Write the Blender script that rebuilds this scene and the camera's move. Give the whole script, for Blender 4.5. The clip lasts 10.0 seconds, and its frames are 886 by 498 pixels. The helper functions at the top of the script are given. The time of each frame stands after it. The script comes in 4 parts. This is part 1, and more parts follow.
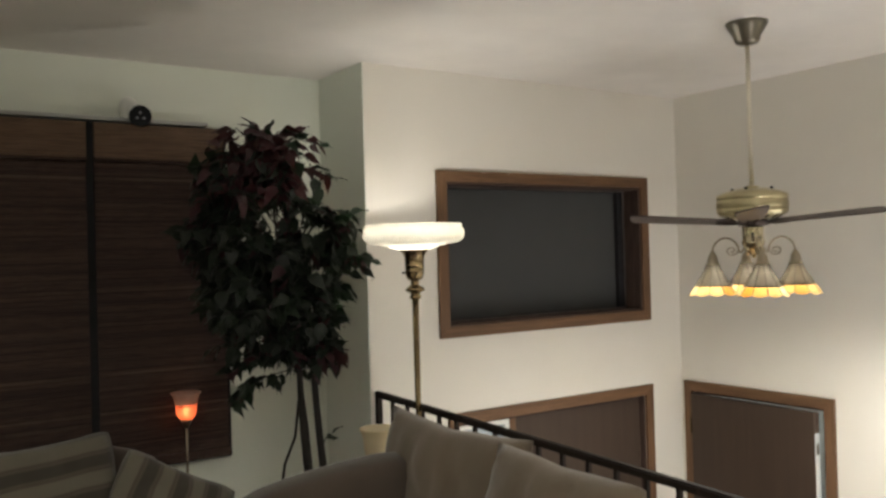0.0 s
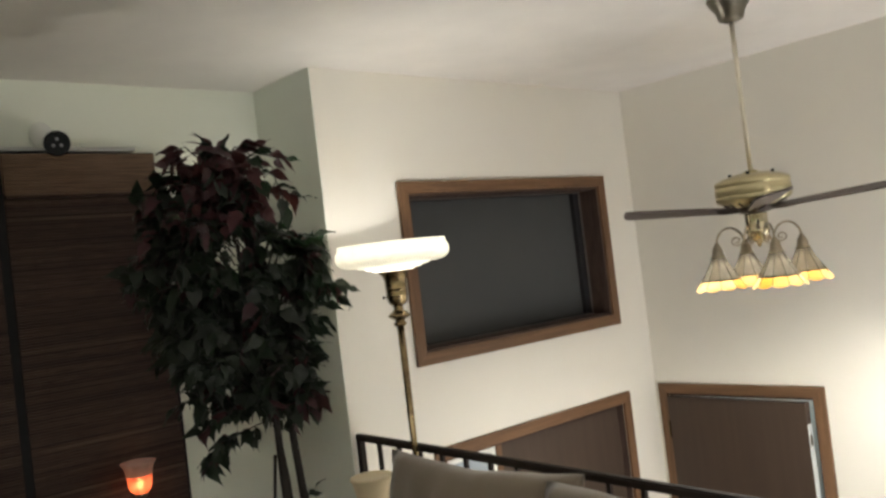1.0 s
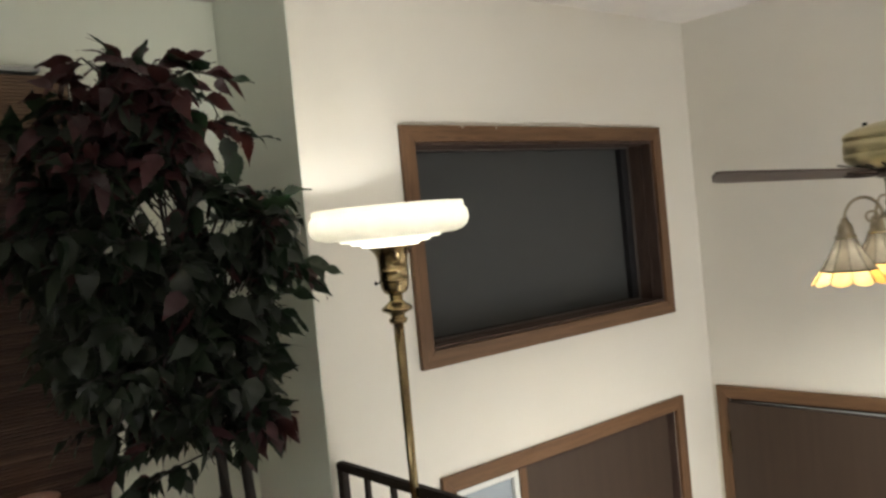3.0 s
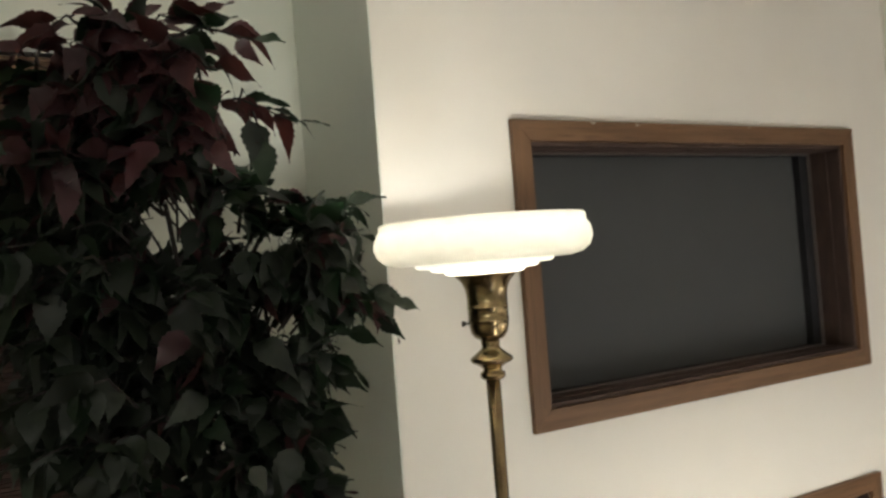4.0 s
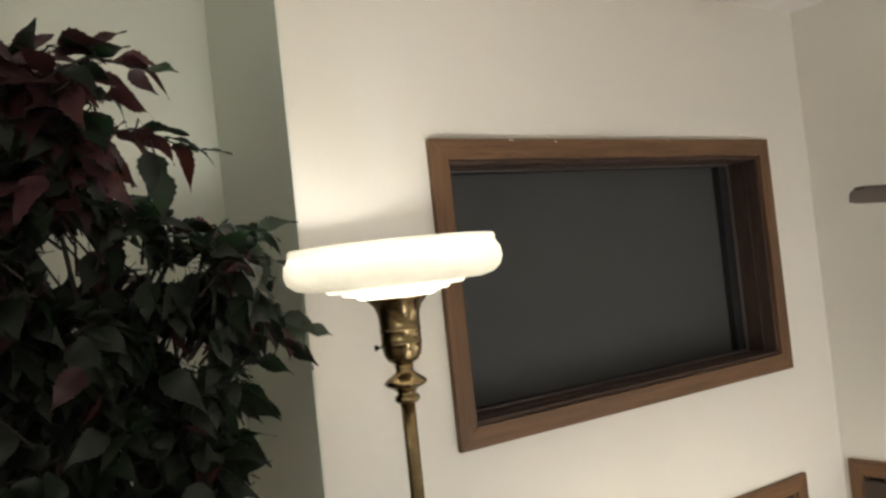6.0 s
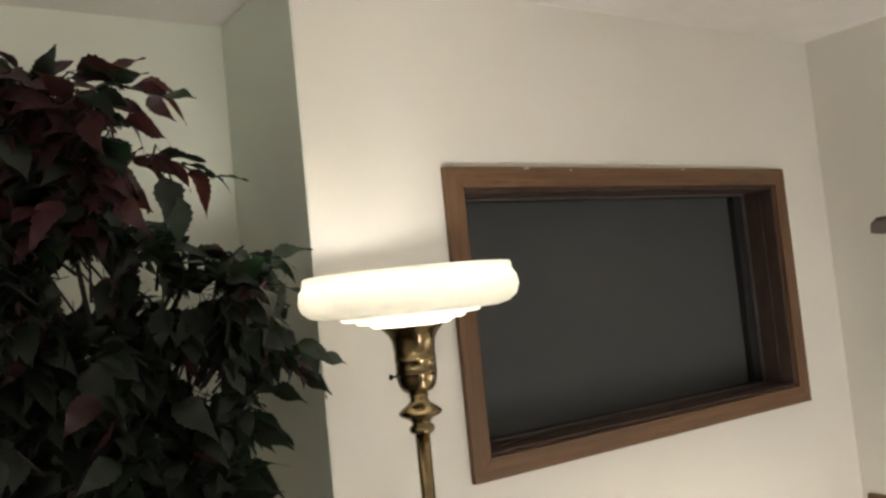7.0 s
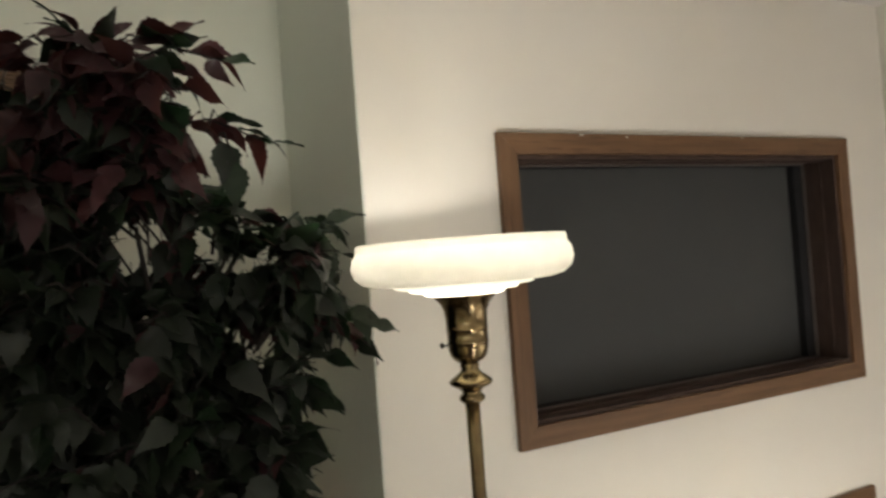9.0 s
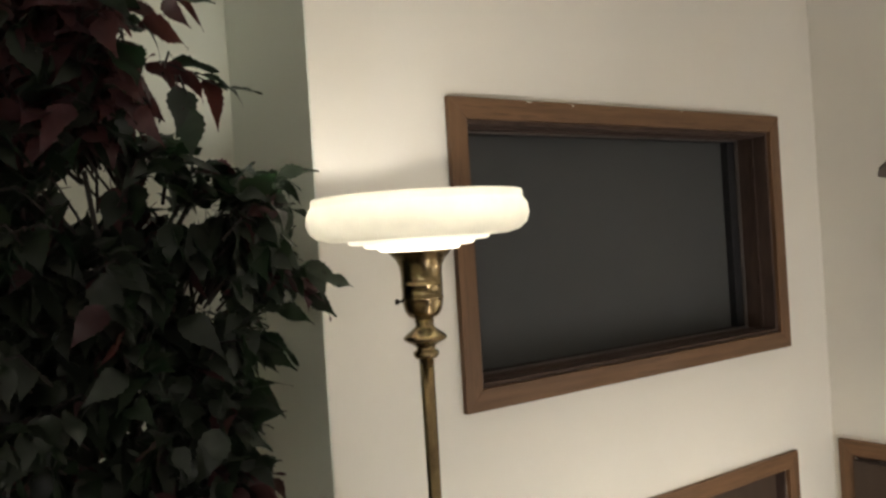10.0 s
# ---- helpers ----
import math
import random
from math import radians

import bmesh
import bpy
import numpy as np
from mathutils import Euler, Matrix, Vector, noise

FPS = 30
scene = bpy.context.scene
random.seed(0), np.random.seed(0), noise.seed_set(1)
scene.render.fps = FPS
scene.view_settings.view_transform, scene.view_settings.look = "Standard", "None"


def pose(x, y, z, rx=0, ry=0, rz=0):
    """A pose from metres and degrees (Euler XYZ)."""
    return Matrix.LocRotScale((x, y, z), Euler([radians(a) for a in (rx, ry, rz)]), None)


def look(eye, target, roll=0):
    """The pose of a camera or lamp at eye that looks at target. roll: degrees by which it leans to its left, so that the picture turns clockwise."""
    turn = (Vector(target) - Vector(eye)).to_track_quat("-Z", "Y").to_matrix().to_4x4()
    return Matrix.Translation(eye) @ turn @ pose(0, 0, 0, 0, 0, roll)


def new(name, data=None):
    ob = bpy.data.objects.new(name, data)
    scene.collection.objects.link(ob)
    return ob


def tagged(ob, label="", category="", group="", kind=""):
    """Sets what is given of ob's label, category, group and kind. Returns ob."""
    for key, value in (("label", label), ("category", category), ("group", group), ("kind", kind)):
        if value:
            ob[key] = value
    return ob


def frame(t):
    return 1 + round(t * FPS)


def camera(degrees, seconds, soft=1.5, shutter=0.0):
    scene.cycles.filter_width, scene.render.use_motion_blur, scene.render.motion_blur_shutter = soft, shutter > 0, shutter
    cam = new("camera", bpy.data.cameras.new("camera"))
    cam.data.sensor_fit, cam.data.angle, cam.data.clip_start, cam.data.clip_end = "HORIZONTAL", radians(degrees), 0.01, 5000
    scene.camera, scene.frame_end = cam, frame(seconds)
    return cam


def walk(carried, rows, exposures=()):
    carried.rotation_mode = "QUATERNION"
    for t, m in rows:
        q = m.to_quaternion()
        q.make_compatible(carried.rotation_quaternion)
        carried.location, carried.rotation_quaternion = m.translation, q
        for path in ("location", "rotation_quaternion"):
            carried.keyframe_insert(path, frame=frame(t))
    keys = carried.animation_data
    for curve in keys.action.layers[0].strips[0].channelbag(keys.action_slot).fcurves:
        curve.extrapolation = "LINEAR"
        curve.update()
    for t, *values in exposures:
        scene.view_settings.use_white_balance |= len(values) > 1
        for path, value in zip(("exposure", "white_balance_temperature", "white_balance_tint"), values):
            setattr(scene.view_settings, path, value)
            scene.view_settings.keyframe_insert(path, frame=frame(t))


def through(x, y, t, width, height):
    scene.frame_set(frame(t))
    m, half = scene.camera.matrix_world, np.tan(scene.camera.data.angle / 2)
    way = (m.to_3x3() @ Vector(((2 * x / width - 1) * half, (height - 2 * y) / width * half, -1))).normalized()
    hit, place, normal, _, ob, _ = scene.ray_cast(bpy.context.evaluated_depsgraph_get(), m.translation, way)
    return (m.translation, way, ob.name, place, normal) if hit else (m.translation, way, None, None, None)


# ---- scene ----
cam = camera(54.7, 10.0, soft=2.6, shutter=0.4)
PATH = [
    (0, (0.498, 0.329, 1.561), (1.614, 1.988, 1.578), -1.6),
    (0.2, (0.512, 0.4, 1.565), (1.619, 2.065, 1.557), -1.5),
    (0.5, (0.482, 0.556, 1.582), (1.671, 2.165, 1.594), -1.5),
    (0.8, (0.43, 0.673, 1.577), (1.725, 2.194, 1.662), -5.5),
    (1, (0.418, 0.857, 1.58), (1.751, 2.347, 1.624), -6.8),
    (1.2, (0.415, 0.883, 1.58), (1.754, 2.368, 1.592), -7.2),
    (1.5, (0.46, 0.996, 1.588), (1.828, 2.456, 1.57), -5.8),
    (1.7, (0.543, 1.074, 1.584), (1.923, 2.521, 1.616), -5.3),
    (2, (0.697, 1.167, 1.569), (2.034, 2.649, 1.689), -6.1),
    (2.2, (0.758, 1.173, 1.578), (2.053, 2.695, 1.645), -6.3),
    (3.3, (1.113, 1.738, 1.624), (2.428, 3.244, 1.568), -5.4),
    (3.5, (1.208, 1.856, 1.605), (2.469, 3.408, 1.58), -4.7),
    (3.7, (1.322, 1.917, 1.606), (2.494, 3.537, 1.63), -4.4),
    (4, (1.434, 1.942, 1.611), (2.477, 3.648, 1.651), -4.4),
    (4.2, (1.484, 1.97, 1.62), (2.501, 3.692, 1.634), -5.6),
    (4.5, (1.509, 1.933, 1.645), (2.595, 3.612, 1.646), -5.7),
    (4.7, (1.515, 1.949, 1.627), (2.635, 3.605, 1.641), -5.6),
    (5, (1.507, 1.949, 1.629), (2.642, 3.595, 1.669), -7.8),
    (5.2, (1.504, 1.957, 1.624), (2.65, 3.594, 1.677), -7.3),
    (5.5, (1.491, 1.914, 1.628), (2.618, 3.565, 1.689), -6.6),
    (5.7, (1.5, 1.927, 1.617), (2.644, 3.567, 1.68), -6.3),
    (6, (1.499, 1.901, 1.628), (2.641, 3.542, 1.682), -6.1),
    (6.2, (1.501, 1.945, 1.639), (2.629, 3.592, 1.759), -5.9),
    (7.3, (1.493, 1.908, 1.626), (2.618, 3.557, 1.751), -5.6),
    (7.5, (1.49, 1.905, 1.633), (2.612, 3.556, 1.751), -5.0),
    (7.8, (1.491, 1.901, 1.622), (2.613, 3.553, 1.735), -4.7),
    (8, (1.496, 1.909, 1.629), (2.605, 3.57, 1.734), -4.7),
    (8.2, (1.497, 1.91, 1.63), (2.59, 3.584, 1.715), -4.0),
    (8.5, (1.491, 1.92, 1.61), (2.513, 3.636, 1.71), -4.6),
    (8.7, (1.494, 1.925, 1.62), (2.471, 3.668, 1.689), -4.3),
    (9, (1.491, 1.94, 1.651), (2.527, 3.651, 1.686), -4.3),
    (9.2, (1.485, 1.942, 1.646), (2.589, 3.61, 1.655), -3.9),
    (9.5, (1.468, 1.969, 1.624), (2.621, 3.603, 1.634), -3.0),
    (9.7, (1.465, 1.97, 1.63), (2.618, 3.604, 1.617), -3.6),
    (10, (1.443, 1.976, 1.6), (2.621, 3.592, 1.589), -3.6),
]
walk(cam, [(t, look(eye, target, roll)) for t, eye, target, roll in PATH],
     [(0, 1.09, 6420, 10), (0.7, 1.38, 6300, 9), (2.0, 1.41, 6280, 8), (4.0, 1.33, 6320, 8), (6.0, 1.38, 6420, 9.5), (7.5, 1.29, 6500, 10), (9.0, 1.18, 6520, 10), (10.0, 1.18, 6550, 10)])

# ---- light ----
scene.view_settings.exposure = 1.15
world = bpy.data.worlds.new("night")
world.use_nodes = True
world.node_tree.nodes["Background"].inputs[0].default_value = (0.02, 0.025, 0.035, 1)
world.node_tree.nodes["Background"].inputs[1].default_value = 0.3
scene.world = world

WARM = (1.0, 0.975, 0.91)


def point_lamp(name, place, watts, radius, color=WARM):
    data = bpy.data.lights.new(name, "POINT")
    data.energy, data.shadow_soft_size, data.color = watts, radius, color
    ob = new(name, data)
    ob.location = place
    return ob


LAMP_X, LAMP_Y = 2.352, 3.297          # torchiere
FAN_X, FAN_Y = 3.367, 2.425            # ceiling fan
CEIL = 2.44
FOYER = -1.275                         # lower entry floor
WIN_Y = 3.69                           # wall with the interior window
RIGHT_X = 4.40
BACK_Y = 4.13                          # recess behind the tree
EDGE_X = 2.352                         # corner of the recess
point_lamp("torchiere_bulb", (LAMP_X, LAMP_Y, 1.620), 3.0, 0.022)
# Entry light from out of view; its fittings are assumed.
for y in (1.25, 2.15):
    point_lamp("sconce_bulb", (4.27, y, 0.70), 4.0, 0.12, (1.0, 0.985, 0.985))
# Unseen fill added below the floor's edge to brighten the entry walls.
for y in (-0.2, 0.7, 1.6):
    point_lamp("stair_fill", (2.63, y, -0.45), 15.5, 0.12, (1.0, 0.985, 0.98))
# Unseen fill behind the camera, added to bounce off the ceiling.
point_lamp("sitting_room_fill", (-0.3, -0.2, 1.735), 146.0, 0.05, (0.975, 1.0, 0.93))
point_lamp("bathroom_bulb", (5.3, 3.2, 0.85), 2.0, 0.08, (0.92, 1.0, 1.0))
for k in range(4):
    a = radians(137 + 90 * k)
    point_lamp("fan_bulb", (FAN_X + 0.155 * math.cos(a), FAN_Y + 0.155 * math.sin(a), 1.425), 5.6, 0.03, (1.0, 0.95, 0.82))
point_lamp("flame_bulb", (1.620, 4.0, 0.925), 0.040, 0.010, (1.0, 0.42, 0.20))

# ---- materials ----


def ramp(nt, fac, stops):
    n = nt.nodes.new("ShaderNodeValToRGB")
    els = n.color_ramp.elements
    while len(els) < len(stops):
        els.new(0.5)
    for e, (p, c) in zip(els, stops):
        e.position, e.color = p, (*c, 1)
    nt.links.new(fac, n.inputs[0])
    return n.outputs[0]


def noise_tex(nt, vec, scale, detail=4.0, rough=0.55):
    n = nt.nodes.new("ShaderNodeTexNoise")
    n.inputs["Scale"].default_value, n.inputs["Detail"].default_value, n.inputs["Roughness"].default_value = scale, detail, rough
    if vec is not None:
        nt.links.new(vec, n.inputs["Vector"])
    return n.outputs["Fac"]


def coords(nt, stretch=(1, 1, 1)):
    t = nt.nodes.new("ShaderNodeTexCoord")
    m = nt.nodes.new("ShaderNodeMapping")
    m.inputs["Scale"].default_value = stretch
    nt.links.new(t.outputs["Object"], m.inputs["Vector"])
    return m.outputs["Vector"]


def shade(c, f):
    return tuple(min(1.0, v * f) for v in c)


def mat(name, color, rough=0.6, metal=0.0, vary=0.08, scale=6.0, stretch=(1, 1, 1), bump=0.0, bump_scale=80.0, wear=None,
        spec=0.5, per_object=0.0, emit=None, sheen=0.0, rough_vary=0.0):
    m = bpy.data.materials.new(name)
    m.use_nodes = True
    nt = m.node_tree
    b = nt.nodes["Principled BSDF"]
    b.inputs["Roughness"].default_value, b.inputs["Metallic"].default_value = rough, metal
    b.inputs["Specular IOR Level"].default_value = spec
    b.inputs["Sheen Weight"].default_value = sheen
    v = coords(nt, stretch)
    col = ramp(nt, noise_tex(nt, v, scale), [(0.3, shade(color, 1 - vary)), (0.7, shade(color, 1 + vary))])
    if wear:
        w_color, w_scale, lo, hi = wear
        mix = nt.nodes.new("ShaderNodeMix")
        mix.data_type = "RGBA"
        f = ramp(nt, noise_tex(nt, v, w_scale, 6.0, 0.65), [(lo, (0, 0, 0)), (hi, (1, 1, 1))])
        nt.links.new(f, mix.inputs["Factor"])
        nt.links.new(col, mix.inputs["A"])
        mix.inputs["B"].default_value = (*w_color, 1)
        col = mix.outputs["Result"]
    if per_object:
        info = nt.nodes.new("ShaderNodeObjectInfo")
        hsv = nt.nodes.new("ShaderNodeHueSaturation")
        mr = nt.nodes.new("ShaderNodeMapRange")
        mr.inputs["To Min"].default_value, mr.inputs["To Max"].default_value = 1 - per_object, 1 + per_object
        geo = nt.nodes.new("ShaderNodeNewGeometry")
        both = nt.nodes.new("ShaderNodeMath")
        both.operation = "ADD"
        turn = nt.nodes.new("ShaderNodeMath")
        turn.operation = "FRACT"
        nt.links.new(info.outputs["Random"], both.inputs[0])
        nt.links.new(geo.outputs["Random Per Island"], both.inputs[1])
        nt.links.new(both.outputs[0], turn.inputs[0])
        nt.links.new(turn.outputs[0], mr.inputs["Value"])
        nt.links.new(mr.outputs["Result"], hsv.inputs["Value"])
        nt.links.new(col, hsv.inputs["Color"])
        col = hsv.outputs["Color"]
    nt.links.new(col, b.inputs["Base Color"])
    if rough_vary:
        r = ramp(nt, noise_tex(nt, v, scale * 3), [(0.3, (rough - rough_vary,) * 3), (0.7, (rough + rough_vary,) * 3)])
        nt.links.new(r, b.inputs["Roughness"])
    if bump:
        bp = nt.nodes.new("ShaderNodeBump")
        bp.inputs["Strength"].default_value, bp.inputs["Distance"].default_value = bump, 0.002
        nt.links.new(noise_tex(nt, v, bump_scale, 5.0), bp.inputs["Height"])
        nt.links.new(bp.outputs["Normal"], b.inputs["Normal"])
    if emit:
        b.inputs["Emission Color"].default_value = (*emit[0], 1)
        b.inputs["Emission Strength"].default_value = emit[1]
    return m


M_WALL = mat("cream_wall_paint", (0.70, 0.665, 0.60), 0.75, vary=0.02, scale=2.0, bump=0.25, bump_scale=220, spec=0.3)
# Same cream paint as the walls, the recess's greenish light put into its colour.
M_RECESS_LIT = mat("cream_paint_recess_lit", (0.73, 0.745, 0.655), 0.75, vary=0.02, scale=2.0, bump=0.25, bump_scale=220, spec=0.3)
# The cream paint again, tinted for the cooler light on the side wall.
M_COOL_LIT = mat("cream_paint_cool_lit", (0.72, 0.745, 0.67), 0.75, vary=0.02, scale=2.0, bump=0.25, bump_scale=220, spec=0.3)
M_CEIL = mat("ceiling_paint", (0.75, 0.715, 0.675), 0.9, vary=0.03, scale=5.0, bump=0.6, bump_scale=90, spec=0.2)
M_CARPET = mat("beige_carpet", (0.30, 0.26, 0.20), 0.95, vary=0.15, scale=30, bump=1.0, bump_scale=500, sheen=0.2)
M_TILE = mat("entry_tile", (0.38, 0.33, 0.27), 0.5, vary=0.1, scale=8, bump=0.2)
M_TRIM_X = mat("stained_oak_trim_along_x", (0.142, 0.077, 0.040), 0.5, spec=0.25, vary=0.28, scale=7, stretch=(0.5, 6, 8), bump=0.25, bump_scale=60,
               wear=((0.082, 0.044, 0.024), 14, 0.52, 0.70))
M_TRIM_Z = mat("stained_oak_trim_upright", (0.142, 0.077, 0.040), 0.5, spec=0.25, vary=0.28, scale=7, stretch=(8, 6, 0.5), bump=0.25, bump_scale=60,
               wear=((0.082, 0.044, 0.024), 14, 0.52, 0.70))
# Darker brown than the oak casing.
M_JAMB = mat("dark_brown_jamb", (0.060, 0.038, 0.030), 0.65, spec=0.2, vary=0.2, scale=9, stretch=(3, 3, 1), bump=0.2)
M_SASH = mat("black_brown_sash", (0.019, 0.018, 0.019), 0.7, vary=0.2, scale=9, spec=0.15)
M_BEAD = mat("grey_brown_bead", (0.105, 0.088, 0.080), 0.5, vary=0.15, scale=12, spec=0.3)
M_DOOR = mat("dark_brown_door_veneer", (0.053, 0.035, 0.025), 0.55, spec=0.3, vary=0.08, scale=4, stretch=(6, 6, 0.4), bump=0.15, bump_scale=70)
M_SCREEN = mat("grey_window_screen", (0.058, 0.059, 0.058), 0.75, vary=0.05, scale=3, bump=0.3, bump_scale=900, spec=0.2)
M_IRON = mat("black_painted_iron", (0.021, 0.015, 0.012), 0.7, spec=0.2, vary=0.2, scale=20, bump=0.1, wear=((0.05, 0.035, 0.025), 30, 0.62, 0.75))
M_BRASS = mat("antique_brass", (0.245, 0.185, 0.10), 0.21, 1.0, vary=0.16, scale=18, wear=((0.15, 0.10, 0.06), 22, 0.50, 0.80), rough_vary=0.05)
M_BRASS_LT = mat("polished_brass", (0.53, 0.47, 0.29), 0.42, 1.0, vary=0.1, scale=12, rough_vary=0.06)
M_BRASS_SHINY = mat("lacquered_pale_brass", (0.62, 0.56, 0.40), 0.14, 1.0, vary=0.06, scale=12)
M_ARM = mat("aged_brass", (0.36, 0.31, 0.23), 0.32, 1.0, vary=0.15, scale=25)
# Brass made paler to stand for the bright reflection along the downrod.
M_ROD = mat("satin_brass_bright_reflection", (0.80, 0.75, 0.64), 0.55, 1.0, vary=0.05, scale=12)
M_NICKEL = mat("dark_nickel", (0.19, 0.175, 0.14), 0.3, 1.0, vary=0.1, scale=12)
M_BLADE = mat("walnut_fan_blade", (0.066, 0.046, 0.039), 0.45, vary=0.25, scale=7, stretch=(1, 8, 8))


def lit_glass(name, color, clear, cast=0.5, scale=20.0, vary=0.06, other=None):
    """Milky glass that lets the bulb behind it through: part clear, part scattering to both sides."""
    m = bpy.data.materials.new(name)
    m.use_nodes = True
    nt = m.node_tree
    nt.nodes.remove(nt.nodes["Principled BSDF"])
    v = coords(nt)
    col = ramp(nt, noise_tex(nt, v, scale), [(0.3, shade(color, 1 - vary)), (0.7, shade(color, 1 + vary))])
    if other:
        info = nt.nodes.new("ShaderNodeObjectInfo")
        mix = nt.nodes.new("ShaderNodeMix")
        mix.data_type = "RGBA"
        nt.links.new(info.outputs["Random"], mix.inputs["Factor"])
        nt.links.new(col, mix.inputs["A"])
        mix.inputs["B"].default_value = (*other, 1)
        col = mix.outputs["Result"]
    tl, df, gl, tr = (nt.nodes.new("ShaderNodeBsdf" + k) for k in ("Translucent", "Diffuse", "Glossy", "Transparent"))
    for n in (tl, df, tr):
        nt.links.new(col, n.inputs["Color"])
    gl.inputs["Roughness"].default_value = 0.15
    last = tl.outputs[0]
    for f, n in ((cast, df), (0.03, gl), (clear, tr)):
        mx = nt.nodes.new("ShaderNodeMixShader")
        mx.inputs[0].default_value = f
        nt.links.new(last, mx.inputs[1])
        nt.links.new(n.outputs[0], mx.inputs[2])
        last = mx.outputs[0]
    nt.links.new(last, nt.nodes["Material Output"].inputs["Surface"])
    return m


M_BOWL = lit_glass("lit_opal_glass", (0.78, 0.76, 0.695), 0.07, 0.36)


def glow(name, color, strength, clear):
    """A burning bulb or flame: it gives light and lets light through."""
    m = bpy.data.materials.new(name)
    m.use_nodes = True
    nt = m.node_tree
    nt.nodes.remove(nt.nodes["Principled BSDF"])
    em, tr, mx = (nt.nodes.new("ShaderNode" + k) for k in ("Emission", "BsdfTransparent", "MixShader"))
    em.inputs["Color"].default_value, em.inputs["Strength"].default_value = (*color, 1), strength
    mx.inputs[0].default_value = clear
    nt.links.new(em.outputs[0], mx.inputs[1])
    nt.links.new(tr.outputs[0], mx.inputs[2])
    nt.links.new(mx.outputs[0], nt.nodes["Material Output"].inputs["Surface"])
    return m


M_BULB = glow("lit_bulb", (1.0, 0.82, 0.58), 30.0, 0.85)
M_AMBER = lit_glass("lit_amber_glass", (0.46, 0.40, 0.28), 0.11, 0.35, 40.0, 0.15, (0.38, 0.24, 0.085))
M_SMOKE = lit_glass("grey_stained_glass", (0.15, 0.14, 0.123), 0.14, 0.55, 30.0, 0.2, (0.12, 0.106, 0.085))
M_LEAD = mat("dark_lead_strip", (0.035, 0.03, 0.026), 0.45, 0.7, vary=0.1)


def silk_leaf(name, color, through):
    """Painted silk: dull sheen, mottled, lets a little light through."""
    m = mat(name, color, 0.44, vary=0.4, scale=26, bump=0.35, bump_scale=70, per_object=0.5, spec=0.34, rough_vary=0.10)
    nt = m.node_tree
    tl, mx = nt.nodes.new("ShaderNodeBsdfTranslucent"), nt.nodes.new("ShaderNodeMixShader")
    tl.inputs["Color"].default_value = (*through, 1)
    mx.inputs[0].default_value = 0.20
    nt.links.new(nt.nodes["Principled BSDF"].outputs[0], mx.inputs[1])
    nt.links.new(tl.outputs[0], mx.inputs[2])
    nt.links.new(mx.outputs[0], nt.nodes["Material Output"].inputs["Surface"])
    return m


M_LEAF = silk_leaf("dark_green_silk_leaf", (0.016, 0.0195, 0.0135), (0.03, 0.09, 0.03))
M_LEAF_RED = silk_leaf("burgundy_silk_leaf", (0.052, 0.0225, 0.0255), (0.12, 0.03, 0.02))
M_BARK = mat("dark_bark", (0.020, 0.015, 0.012), 0.8, vary=0.4, scale=30, stretch=(1, 1, 0.3), bump=0.8, bump_scale=60)


def bamboo(name, dark, pale, share):
    """Woven reeds: each one shaded on its own, a few of them pale and worn along part of their length."""
    m = mat(name, dark, 0.7, spec=0.2, vary=0.5, scale=40, stretch=(0.3, 1, 6), bump=0.3, bump_scale=120, per_object=0.3, wear=(shade(dark, 0.55), 5, 0.5, 0.7))
    nt = m.node_tree
    b = nt.nodes["Principled BSDF"]
    geo = nt.nodes.new("ShaderNodeNewGeometry")
    pick = ramp(nt, geo.outputs["Random Per Island"], [(share, (1, 1, 1)), (share + 0.01, (0, 0, 0))])
    streak = ramp(nt, noise_tex(nt, coords(nt, (0.25, 1, 1)), 14, 3.0), [(0.42, (0, 0, 0)), (0.60, (1, 1, 1))])
    both = nt.nodes.new("ShaderNodeMath")
    both.operation = "MULTIPLY"
    nt.links.new(pick, both.inputs[0])
    nt.links.new(streak, both.inputs[1])
    mix = nt.nodes.new("ShaderNodeMix")
    mix.data_type = "RGBA"
    nt.links.new(both.outputs[0], mix.inputs["Factor"])
    nt.links.new(b.inputs["Base Color"].links[0].from_socket, mix.inputs["A"])
    mix.inputs["B"].default_value = (*pale, 1)
    nt.links.new(mix.outputs["Result"], b.inputs["Base Color"])
    return m


M_BAMBOO = bamboo("dark_woven_bamboo", (0.060, 0.037, 0.030), (0.115, 0.080, 0.062), 0.05)
M_BAMBOO_LT = mat("woven_bamboo_valance", (0.150, 0.095, 0.062), 0.65, spec=0.2, vary=0.35, scale=40, stretch=(0.2, 1, 6), bump=0.3, bump_scale=120)
M_TAUPE = mat("taupe_suede", (0.160, 0.120, 0.083), 0.9, vary=0.1, scale=6, bump=0.5, bump_scale=300, sheen=0.35)
M_BROWN = mat("brown_suede", (0.070, 0.050, 0.036), 0.9, vary=0.1, scale=6, bump=0.5, bump_scale=300, sheen=0.3)
M_TABLE = mat("dark_table_wood", (0.06, 0.035, 0.022), 0.4, vary=0.25, scale=6, stretch=(1, 6, 6))
M_CREAM = mat("cream_ceramic", (0.74, 0.61, 0.40), 0.45, vary=0.06, scale=8)
M_BLACK = mat("black_plastic", (0.010, 0.010, 0.011), 0.55, vary=0.1, spec=0.2)
M_WHITE = mat("white_plastic", (0.72, 0.72, 0.68), 0.45, vary=0.02)
M_GREY = mat("grey_aluminium_track", (0.40, 0.40, 0.38), 0.5, 0.0, vary=0.05)
